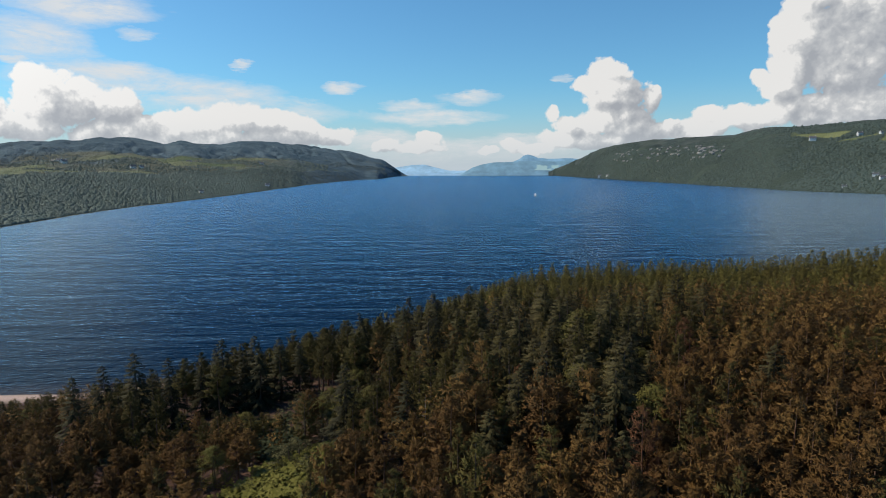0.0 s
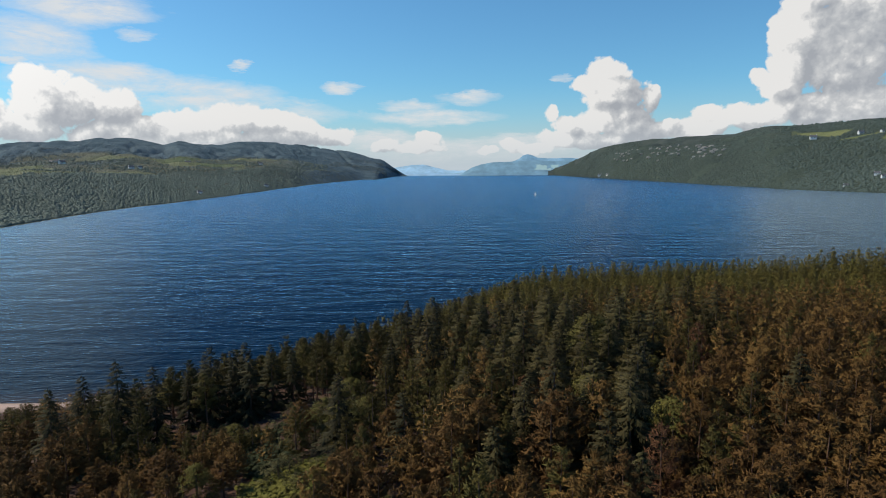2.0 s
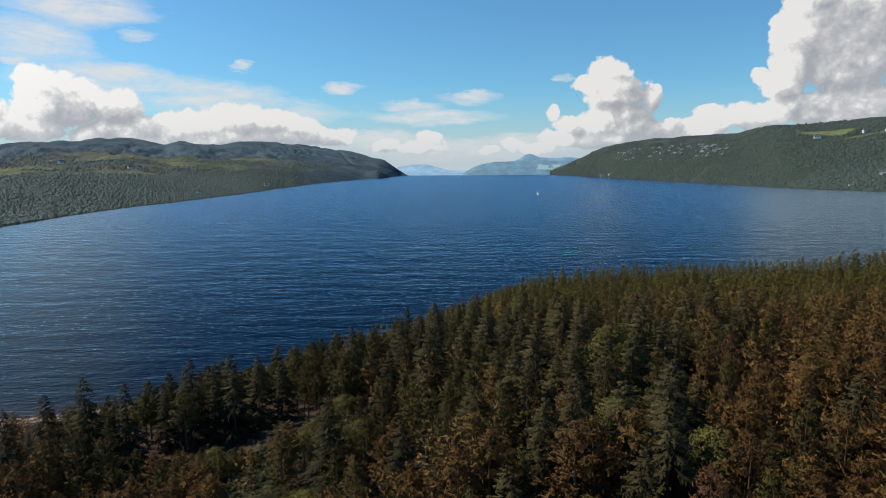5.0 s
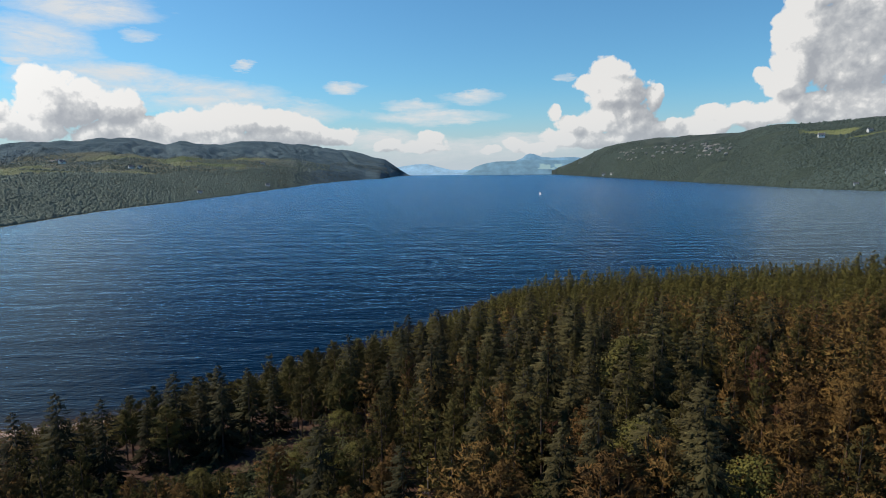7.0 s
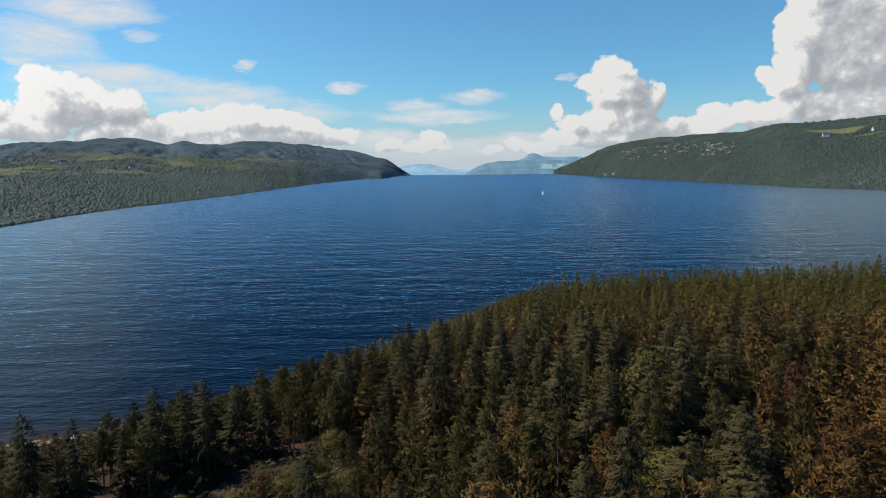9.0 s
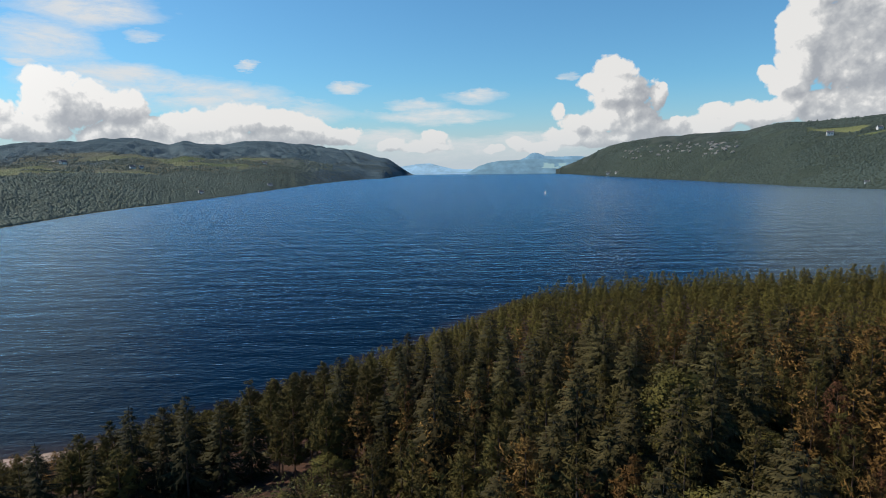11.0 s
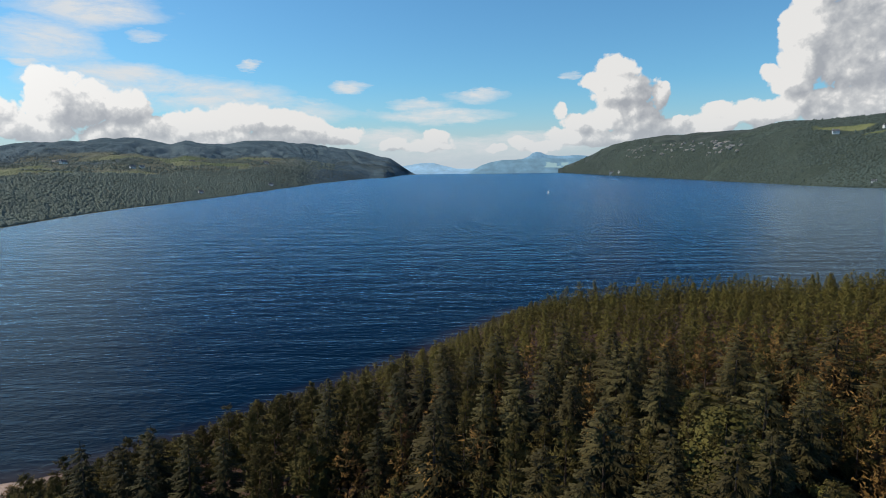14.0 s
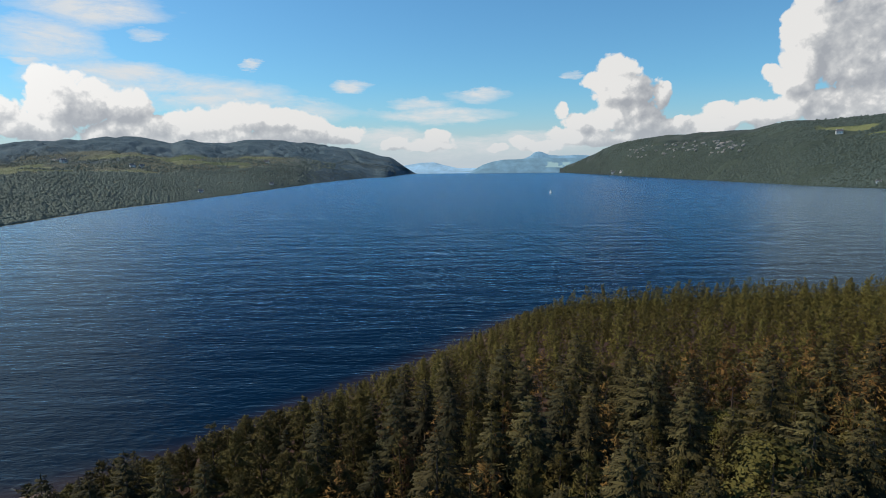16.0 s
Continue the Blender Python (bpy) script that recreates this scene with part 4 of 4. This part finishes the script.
    take(x, y, gap)
    planted += 1
    width = rng.uniform(0.92, 1.25) * (1.0 if h > 9 else 1.0 + 0.09 * (9 - h))
    near = y < 165 - 0.15 * abs(x)
    if near and MADE.get(kind.name, 0) < LIMIT[kind.name]:
        plant(kind, float(x), float(y), float(h), float(width), float(z))
    else:
        sc = h / kind.height
        (near_joined if y < 150 and kind.name in near_joined else joined)[kind.name].add(kind.light[int(rng.integers(len(kind.light)))], x, y, z - 0.1, sc * width * 1.1, sc, rng.uniform())
# the wood goes on under and behind the start of the flight
for _ in range(5000):
    x, y = rng.uniform(-75, 75), rng.uniform(-42, 33)
    if y < -34 + 9 * math.sin(x / 13) + 5 * math.sin(x / 5.1) or not free(x, y, 3.7):
        continue
    take(x, y, 3.7)
    kind, h = (PINE, rng.uniform(8.5, 12.5)) if rng.uniform() < 0.6 else (LARCH, rng.uniform(9, 12.5))
    near_joined[kind.name].add(kind.light[int(rng.integers(len(kind.light)))], x, y, float(bank_height(x, y)) - 0.1, 1.55 * h / kind.height, h / kind.height, rng.uniform())
for kind in (PINE, LARCH):
    near_joined[kind.name].link(kind.name + "_stand", kind.mat, "closed stand of " + LABELS[kind.name], "trees")
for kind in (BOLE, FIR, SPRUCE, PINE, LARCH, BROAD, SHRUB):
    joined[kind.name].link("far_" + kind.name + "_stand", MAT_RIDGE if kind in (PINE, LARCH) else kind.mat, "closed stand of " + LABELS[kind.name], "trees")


# ---------------------------------------------------------------- glade: bracken, dead stems
def fronds(name, mat, spots, count, size, label, category):
    s = Soup()
    for cx, cy, rad in spots:
        for _ in range(count):
            a, rr = rng.uniform(0, 6.28), rad * math.sqrt(rng.uniform()) * (1 + 0.25 * math.sin(3 * rng.uniform(0, 6.28)))
            x, y = cx + rr * math.cos(a), cy + rr * math.sin(a)
            p = np.array([x, y, float(fbm(x, y, 18, 1, 2)) * 0 + 0.0])
            hgt = size * rng.uniform(0.6, 1.2)
            tone = rng.uniform(0, 1)
            for k in range(3):
                b = rng.uniform(0, 6.28)
                d = unit(np.array([math.cos(b), math.sin(b), rng.uniform(0.3, 0.9)]))
                q = unit(np.cross(d, UP)) * hgt * 0.26
                base = p + UP * hgt * 0.4
                s.kite(base, base + d * hgt * 0.55 + q, base + d * hgt - UP * 0.1, base + d * hgt * 0.55 - q, tone)
    v, f, t = s.arrays()
    v[:, 2] += bank_height(v[:, 0], v[:, 1])
    tagged(new(name, mesh_of(name, v, f, mat, {"tone": t, "mass": np.tile([0, 0, 1.0], (len(v), 1))})), label, category, kind="stuff")


fronds("bracken", MAT_BRACKEN, [(-23, 79, 5), (-19, 73, 6.0), (-26, 70, 6), (-22, 62, 7), (-19, 83, 4)], 850, 0.95, "bright green bracken covering the open glade", "bracken")
fronds("undergrowth", MAT_UNDER, [(-31, 94, 5.5), (-28, 89, 4.5), (-37, 98, 4.5), (-31, 103, 3.5), (-26, 85, 3), (-41, 101, 4.5), (-36.5, 104, 3.5), (-45, 97, 3.5)], 330, 0.95, "low dark green undergrowth on the floor of the glade", "undergrowth")
for _i in range(16):
    sx_, sy_ = -19.5 + rng.normal(0, 2.2), 89 + 16 * rng.uniform()
    if free(sx_, sy_, 2.2):
        take(sx_, sy_, 2.2)
        plant(SHRUB, float(sx_), float(sy_), float(rng.uniform(2.4, 4.2)), 1.1)


def dead_tree(x, y, height):
    e = new("dead_tree")
    e.location = (x, y, float(bank_height(x, y)) - 0.1)
    r = np.random.default_rng(int(abs(x) * 10 + y))
    tv, tf = taper(0.09, height, 8, 6, 0.0, 0.2, r)
    part("trunk", mesh_of("dead_trunk", tv, tf, MAT_DEAD), e)
    for k in range(7):
        z0, a = height * r.uniform(0.35, 0.92), r.uniform(0, 6.28)
        bv, bf = taper(0.025, r.uniform(0.3, 0.9), 5, 3, 0.05, 0.1, r)
        m = np.array((Matrix.Translation((0, 0, z0)) @ Euler((radians(r.uniform(55, 85)), 0, a)).to_matrix().to_4x4()))
        bv = bv @ m[:3, :3].T + m[:3, 3]
        part("branch", mesh_of("dead_branch", bv, bf, MAT_DEAD), e)
    tagged(e, "bare grey dead tree stem standing in the wood", "dead tree", "dead stems in the wood")


for dx, dy, dh in ((-2.3, 78.4, 9.0), (20.0, 74.0, 9.0), (43.0, 79.5, 6.0), (41.2, 78.0, 4.5), (44.6, 80.2, 5.5), (45.3, 77.0, 4.0), (36.0, 90.5, 6.0), (34.6, 89.0, 4.5)):
    dead_tree(dx, dy, dh)


# ---------------------------------------------------------------- far woods on both shores
def ball(sub):
    bm = bmesh.new()
    bmesh.ops.create_icosphere(bm, subdivisions=sub, radius=1.0)
    v = np.array([p.co[:] for p in bm.verts], np.float32)
    f = np.array([[p.index for p in q.verts] for q in bm.faces], np.int32)
    bm.free()
    return v, f


def clump_forms(n, seed, sub, count):
    """Uneven leafy heads, some rounded and some pointed, with sprays that break the outline."""
    r, forms = np.random.default_rng(seed), []
    for i in range(n):
        s = Soup()
        peak = r.uniform(0.2, 0.5) if i % 3 == 1 else 0.0
        lobes = [unit(r.normal(0, 1, 3) * np.array([1, 1, 0.6]) + UP * 0.2) for _ in range(5)]

        def swell(d):
            k = 0.72 + 0.34 * max(0.0, max(float(d @ q) for q in lobes)) ** 6 + r.uniform(-0.06, 0.06)
            p = d * k
            p[2] = p[2] * (1 + peak * max(0.0, d[2]) ** 2) + 0.75
            return p
        bv, bf = ball(sub)
        pts = [swell(unit(p.astype(float))) for p in bv]
        for a, b, c in bf:
            s.tri(pts[a], pts[b], pts[c], 0.30)
        for k in range(count):
            d = unit(r.normal(0, 1, 3) * np.array([1, 1, 0.7]) + UP * 0.35)
            c = swell(d)
            u = unit(np.cross(d, r.normal(0, 1, 3))) * r.uniform(0.18, 0.34)
            v = unit(np.cross(d + r.normal(0, 0.3, 3), u)) * r.uniform(0.18, 0.34) + d * 0.10
            s.tri(c - u - v * 0.6, c + u - v * 0.5, c + v, r.uniform(0.25, 0.7))
        forms.append(s.arrays())
    return forms


CLUMP_FINE, CLUMP_PLAIN = clump_forms(8, 61, 2, 16), clump_forms(8, 67, 1, 7)


def far_wood(side, name, n, u0, u1, label, s_of, keep, size, fine_to, mat=None):
    j = Joined(2.0)
    u, s = rng.uniform(u0, u1, n), s_of(n)
    U, Y = (LEFT_U, LEFT_Y) if side < 0 else (RIGHT_U, RIGHT_Y)
    yr = np.interp(u, U, Y)
    ys = np.minimum(np.abs((470 if side < 0 else 800) / u), 4500)
    ys = np.minimum(np.abs(shore_x(side, ys) / u), yr - 40)
    y = ys + (yr - ys) * s + 3
    x = u * y
    z, s2 = land_height(side, x, y)
    ok = keep(x, y, s2) & (z > 0.2)
    shade = fbm(x, y, 130, 3, 71) * 0.6 + fbm(x, y, 420, 2, 73) * 0.6
    for a, b, c, t in zip(x[ok], y[ok], z[ok], shade[ok]):
        forms = CLUMP_FINE if b < fine_to else CLUMP_PLAIN
        k = size * rng.uniform(0.55, 1.45) * (1 + max(0, b - 1200) / 4000)
        j.add(forms[int(rng.integers(8))], a, b, c - 0.75 * k, k, k * rng.uniform(0.7, 1.0), min(1, max(0, rng.uniform(0.1, 0.9) + t)))
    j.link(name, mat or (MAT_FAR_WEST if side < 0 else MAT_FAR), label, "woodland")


def on_shore(side, u, s):
    U, Y = (LEFT_U, LEFT_Y) if side < 0 else (RIGHT_U, RIGHT_Y)
    yr = float(np.interp(u, U, Y))
    ys = float(min(abs(shore_x(side, min(abs((470 if side < 0 else 800) / u), 4500)) / u), yr - 40))
    y = ys + (yr - ys) * s
    z, _ = land_height(side, u * y, y)
    return u * y, y, float(z)


ROCK_AT = []
_r = np.random.default_rng(77)
for _i in range(84):
    _u, _s = _r.uniform(0.285, 0.47), _r.uniform(0.32, 0.72)
    ROCK_AT.append((_u, _s * (0.9 + 0.5 * (_u - 0.3)), _r.uniform(3.0, 8.0)))


def near_rock(x, y):
    hit = np.zeros(np.shape(x), bool)
    for u, s, k in ROCK_AT:
        a, c, _ = on_shore(1, u, s)
        hit |= (abs(x - a) < k * 1.5) & (abs(y - c + 0.8 * k) < k * 1.6)
    return hit


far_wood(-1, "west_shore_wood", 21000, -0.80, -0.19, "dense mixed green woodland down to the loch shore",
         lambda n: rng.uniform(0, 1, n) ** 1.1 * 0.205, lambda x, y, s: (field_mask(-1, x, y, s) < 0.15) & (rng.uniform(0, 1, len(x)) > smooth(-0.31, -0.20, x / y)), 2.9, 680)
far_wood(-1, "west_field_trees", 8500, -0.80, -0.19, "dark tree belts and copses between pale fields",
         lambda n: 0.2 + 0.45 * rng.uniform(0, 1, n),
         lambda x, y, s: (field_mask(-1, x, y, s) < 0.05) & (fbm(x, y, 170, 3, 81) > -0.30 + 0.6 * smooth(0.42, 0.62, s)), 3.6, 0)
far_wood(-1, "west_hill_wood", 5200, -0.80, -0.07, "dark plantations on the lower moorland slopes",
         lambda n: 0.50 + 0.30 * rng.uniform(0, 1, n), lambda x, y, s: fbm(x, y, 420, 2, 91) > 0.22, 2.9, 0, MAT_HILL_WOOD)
far_wood(-1, "west_point_wood", 2600, -0.30, -0.085, "woods on the slopes of the far point, blue-green with painted haze",
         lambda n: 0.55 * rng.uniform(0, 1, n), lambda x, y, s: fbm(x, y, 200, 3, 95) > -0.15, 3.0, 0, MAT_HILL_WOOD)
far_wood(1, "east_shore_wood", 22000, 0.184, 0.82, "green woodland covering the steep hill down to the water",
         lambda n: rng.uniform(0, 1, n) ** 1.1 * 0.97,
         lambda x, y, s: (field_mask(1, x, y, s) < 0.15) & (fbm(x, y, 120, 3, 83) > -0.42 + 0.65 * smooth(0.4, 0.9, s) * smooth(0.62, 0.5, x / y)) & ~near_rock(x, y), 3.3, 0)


# ---------------------------------------------------------------- houses, rocks, boat
def box(bm, x0, x1, y0, y1, z0, z1):
    m = Matrix.Translation(((x0 + x1) / 2, (y0 + y1) / 2, (z0 + z1) / 2)) @ Matrix.Diagonal((x1 - x0, y1 - y0, z1 - z0, 1))
    bmesh.ops.create_cube(bm, size=1.0, matrix=m)


def bm_mesh(name, bm, mat):
    me = bpy.data.meshes.new(name)
    bm.to_mesh(me)
    bm.free()
    me.materials.append(mat)
    return me


def house_master():
    """A white cottage with a slate gable roof, chimneys and windows."""
    L, W, Hh, R = 13.0, 7.5, 4.8, 3.4
    e = new("house")
    bm = bmesh.new()
    box(bm, -L / 2, L / 2, -W / 2, W / 2, -2.0, Hh)
    for sx in (-1, 1):
        x0 = sx * (L / 2 - 0.002)
        vs = [bm.verts.new((x0 + dx, y, z)) for dx in (0, -sx * 0.3) for y, z in ((-W / 2, Hh), (W / 2, Hh), (0, Hh + R))]
        bm.faces.new(vs[:3]), bm.faces.new(vs[3:])
    part("wall", bm_mesh("house_wall", bm, MAT_WHITE), e)
    bm = bmesh.new()
    for sy in (-1, 1):
        a = [(-L / 2 - 0.4, sy * (W / 2 + 0.5), Hh - 0.35), (L / 2 + 0.4, sy * (W / 2 + 0.5), Hh - 0.35), (L / 2 + 0.4, 0, Hh + R + 0.1), (-L / 2 - 0.4, 0, Hh + R + 0.1)]
        lo, hi = [bm.verts.new(p) for p in a], [bm.verts.new((p[0], p[1], p[2] + 0.25)) for p in a]
        bm.faces.new(lo), bm.faces.new(hi)
        for i in range(4):
            bm.faces.new((lo[i], lo[(i + 1) % 4], hi[(i + 1) % 4], hi[i]))
    roof = part("roof", bm_mesh("house_roof", bm, MAT_SLATE), e, "grey slate gable roof")
    for sx in (-1, 1):
        bm = bmesh.new()
        box(bm, sx * (L / 2 - 0.8) - 0.5, sx * (L / 2 - 0.8) + 0.5, -0.5, 0.5, Hh + R - 0.8, Hh + R + 1.3)
        part("chimney", bm_mesh("house_chimney", bm, MAT_WHITE), roof)
    for sy in (-1, 1):
        for x in (-4.4, -1.5, 1.5, 4.4):
            bm = bmesh.new()
            box(bm, x - 0.6, x + 0.6, sy * (W / 2) - 0.05, sy * (W / 2) + 0.05, 1.6, 3.4)
            part("window", bm_mesh("house_window", bm, MAT_PANE), e)
    return tagged(e, "white rendered cottage with grey slate roof on the far shore", "house", "houses along the far shores")


HOUSES = [(-1, -0.635, 0.585, 20, 1.2), (-1, -0.628, 0.44, 70, 1.3), (-1, -0.645, 0.60, 5, 1.0), (-1, -0.514, 0.245, 50, 1.0), (-1, -0.50, 0.25, 70, 0.9),
          (-1, -0.42, 0.35, 30, 1.2), (-1, -0.30, 0.30, 15, 1.3), (1, 0.612, 0.50, -20, 1.3), (1, 0.723, 0.12, -35, 0.9),
          (1, 0.735, 0.10, -10, 0.8), (1, 0.262, 0.03, -20, 1.6), (1, 0.275, 0.05, -50, 1.2), (1, 0.69, 0.56, 0, 1.1),
          (1, 0.672, 0.03, -30, 0.7), (-1, -0.403, 0.03, 40, 0.7), (-1, -0.292, 0.03, 30, 0.9), (1, 0.725, 0.56, 25, 0.8)]
first = None
for side, u, s, turn, k in HOUSES:
    x, y, z = on_shore(side, u, s)
    m = pose(x, y, z + 0.6, 0, 0, turn) @ Matrix.Diagonal((k, k, k, 1))
    if first is None:
        first = house_master()
        first.matrix_world = m
    else:
        c = copy_thing(first, pose(x, y, z + 0.6, 0, 0, turn))
        c.scale = (k, k, k)


def rock_mesh(seed):
    v, f = ball(2)
    r = np.random.default_rng(seed)
    v = v * (1 + r.uniform(-0.35, 0.35, (len(v), 1))) * np.array([1.3, 0.55, 0.8])
    return mesh_of("rock_face", v, f, MAT_ROCK)


rocks = [rock_mesh(s) for s in (5, 6, 7, 8)]
for i, (u, s, k) in enumerate(ROCK_AT):
    x, y, z = on_shore(1, u, s)
    ob = new("rock_outcrop", rocks[i % 4])
    ob.matrix_world = pose(x, y, z + 0.3 * k, -20, rng.uniform(-15, 15), rng.uniform(-40, 40)) @ Matrix.Diagonal((k, k, k * 0.9, 1))
    tagged(ob, "pale grey rock face on the wooded hill", "rock", "rock outcrops of the hill")


def sailing_boat(x, y, turn, k=1.0):
    e = new("sailing_boat")
    secs, v, f = [(-4.6, 0.9, 0.9), (-2.5, 1.35, 0.85), (0, 1.5, 0.85), (2.5, 1.1, 0.95), (4.4, 0.35, 1.1), (4.9, 0.03, 1.2)], [], []
    for px, w, h in secs:
        v += [(px, -w, h), (px, -w * 0.8, 0.2), (px, 0, -0.5), (px, w * 0.8, 0.2), (px, w, h)]
    for i in range(len(secs) - 1):
        for q in range(4):
            a = i * 5 + q
            f += [(a, a + 1, a + 6), (a, a + 6, a + 5)]
        f += [(i * 5, i * 5 + 5, i * 5 + 9), (i * 5, i * 5 + 9, i * 5 + 4)]
    f += [(0, 4, 1), (1, 4, 3), (1, 3, 2)]
    part("hull", mesh_of("boat_hull", v, np.array(f), MAT_HULL), e)
    bm = bmesh.new()
    box(bm, -1.8, 1.4, -0.8, 0.8, 0.85, 1.45)
    bmesh.ops.bevel(bm, geom=bm.edges[:], offset=0.15, segments=2, affect="EDGES")
    part("cabin", bm_mesh("boat_cabin", bm, MAT_HULL), e)
    tv, tf = taper(0.09, 12.5, 8, 4, 0, 0.5)
    tv = tv + np.array([0.8, 0, 0.9], np.float32)
    part("mast", mesh_of("boat_mast", tv, tf, MAT_MAST), e)

    def sail(name, a, b, c, belly):
        n, vv, ff, idx = 7, [], [], {}
        for i in range(n + 1):
            for j2 in range(n + 1 - i):
                s, t = i / n, j2 / n
                p = np.array(a) * (1 - s - t) + np.array(b) * s + np.array(c) * t
                p[1] += belly * 4 * (1 - s - t) * (s + t) * (1 - t * 0.5)
                idx[i, j2] = len(vv)
                vv.append(tuple(p))
        for i in range(n):
            for j2 in range(n - i):
                ff.append((idx[i, j2], idx[i + 1, j2], idx[i, j2 + 1]))
                if i + j2 < n - 1:
                    ff.append((idx[i + 1, j2], idx[i + 1, j2 + 1], idx[i, j2 + 1]))
        ob = part(name, mesh_of("boat_" + name, vv, np.array(ff), MAT_SAIL, None, True), e, "white " + name)
        sol = ob.modifiers.new("thick", "SOLIDIFY")
        sol.thickness = 0.04
    sail("mainsail", (0.7, 0, 2.2), (-3.8, 0.2, 2.2), (0.75, 0, 13.0), 0.25)
    sail("jib", (4.7, 0, 1.4), (1.0, 0.2, 1.8), (0.9, 0, 11.8), 0.35)
    e.matrix_world = pose(x, y, 0.0, 3, 0, turn) @ Matrix.Scale(k, 4)
    tagged(e, "white sailing boat with raised sails on the blue loch", "sailing boat")


sailing_boat(185, 1190, -62, 0.54)


def motor_boat(x, y, turn):
    e = new("motor_boat")
    secs, v, f = [(-4.5, 1.3, 1.0), (-1.0, 1.5, 1.0), (2.5, 1.2, 1.15), (4.8, 0.1, 1.5)], [], []
    for px, w, h in secs:
        v += [(px, -w, h), (px, -w * 0.7, 0.0), (px, w * 0.7, 0.0), (px, w, h)]
    for i in range(3):
        for q in range(4):
            a, c = i * 4 + q, i * 4 + (q + 1) % 4
            f += [(a, c, c + 4), (a, c + 4, a + 4)]
    f += [(0, 3, 2), (0, 2, 1)]
    part("hull", mesh_of("motor_hull", v, np.array(f), MAT_HULL), e)
    bm = bmesh.new()
    box(bm, -2.4, 1.4, -1.0, 1.0, 1.0, 2.7)
    bmesh.ops.bevel(bm, geom=bm.edges[:], offset=0.2, segments=2, affect="EDGES")
    part("cabin", bm_mesh("motor_cabin", bm, MAT_HULL), e)
    e.matrix_world = pose(x, y, -0.15, 0, 0, turn)
    tagged(e, "small white motor boat far out on the loch", "boat")


motor_boat(99, 3950, 35)


def fallen_log(x, y, turn, length):
    e = new("fallen_log")
    r = np.random.default_rng(int(abs(x * 7) + y))
    tv, tf = taper(0.2, length, 8, 5, 0.0, 0.3, r)
    part("stem", mesh_of("log_stem", tv, tf, MAT_BARK_PINE), e)
    for k in range(4):
        z0, a = length * r.uniform(0.3, 0.9), r.uniform(0, 6.28)
        bv, bf = taper(0.05, r.uniform(0.5, 1.2), 5, 3, 0.03, 0.1, r)
        m = np.array(Matrix.Translation((0, 0, z0)) @ Euler((radians(60), 0, a)).to_matrix().to_4x4())
        part("stub", mesh_of("log_stub", bv @ m[:3, :3].T + m[:3, 3], bf, MAT_BARK_PINE), e)
    e.matrix_world = pose(x, y, float(bank_height(x, y)) + 0.18, 88, 0, turn)
    tagged(e, "weathered brown fallen log lying on the floor of the glade", "log", "fallen logs in the glade")


for lx, ly, lt, ll in ((-36, 113, 70, 5.0), (-41, 108, 20, 4.0), (-33, 104, 110, 6.0), (-24, 119, 50, 5.0), (-38, 100, 150, 4.5), (-96, 132, 80, 3.5)):
    fallen_log(lx, ly, lt, ll)
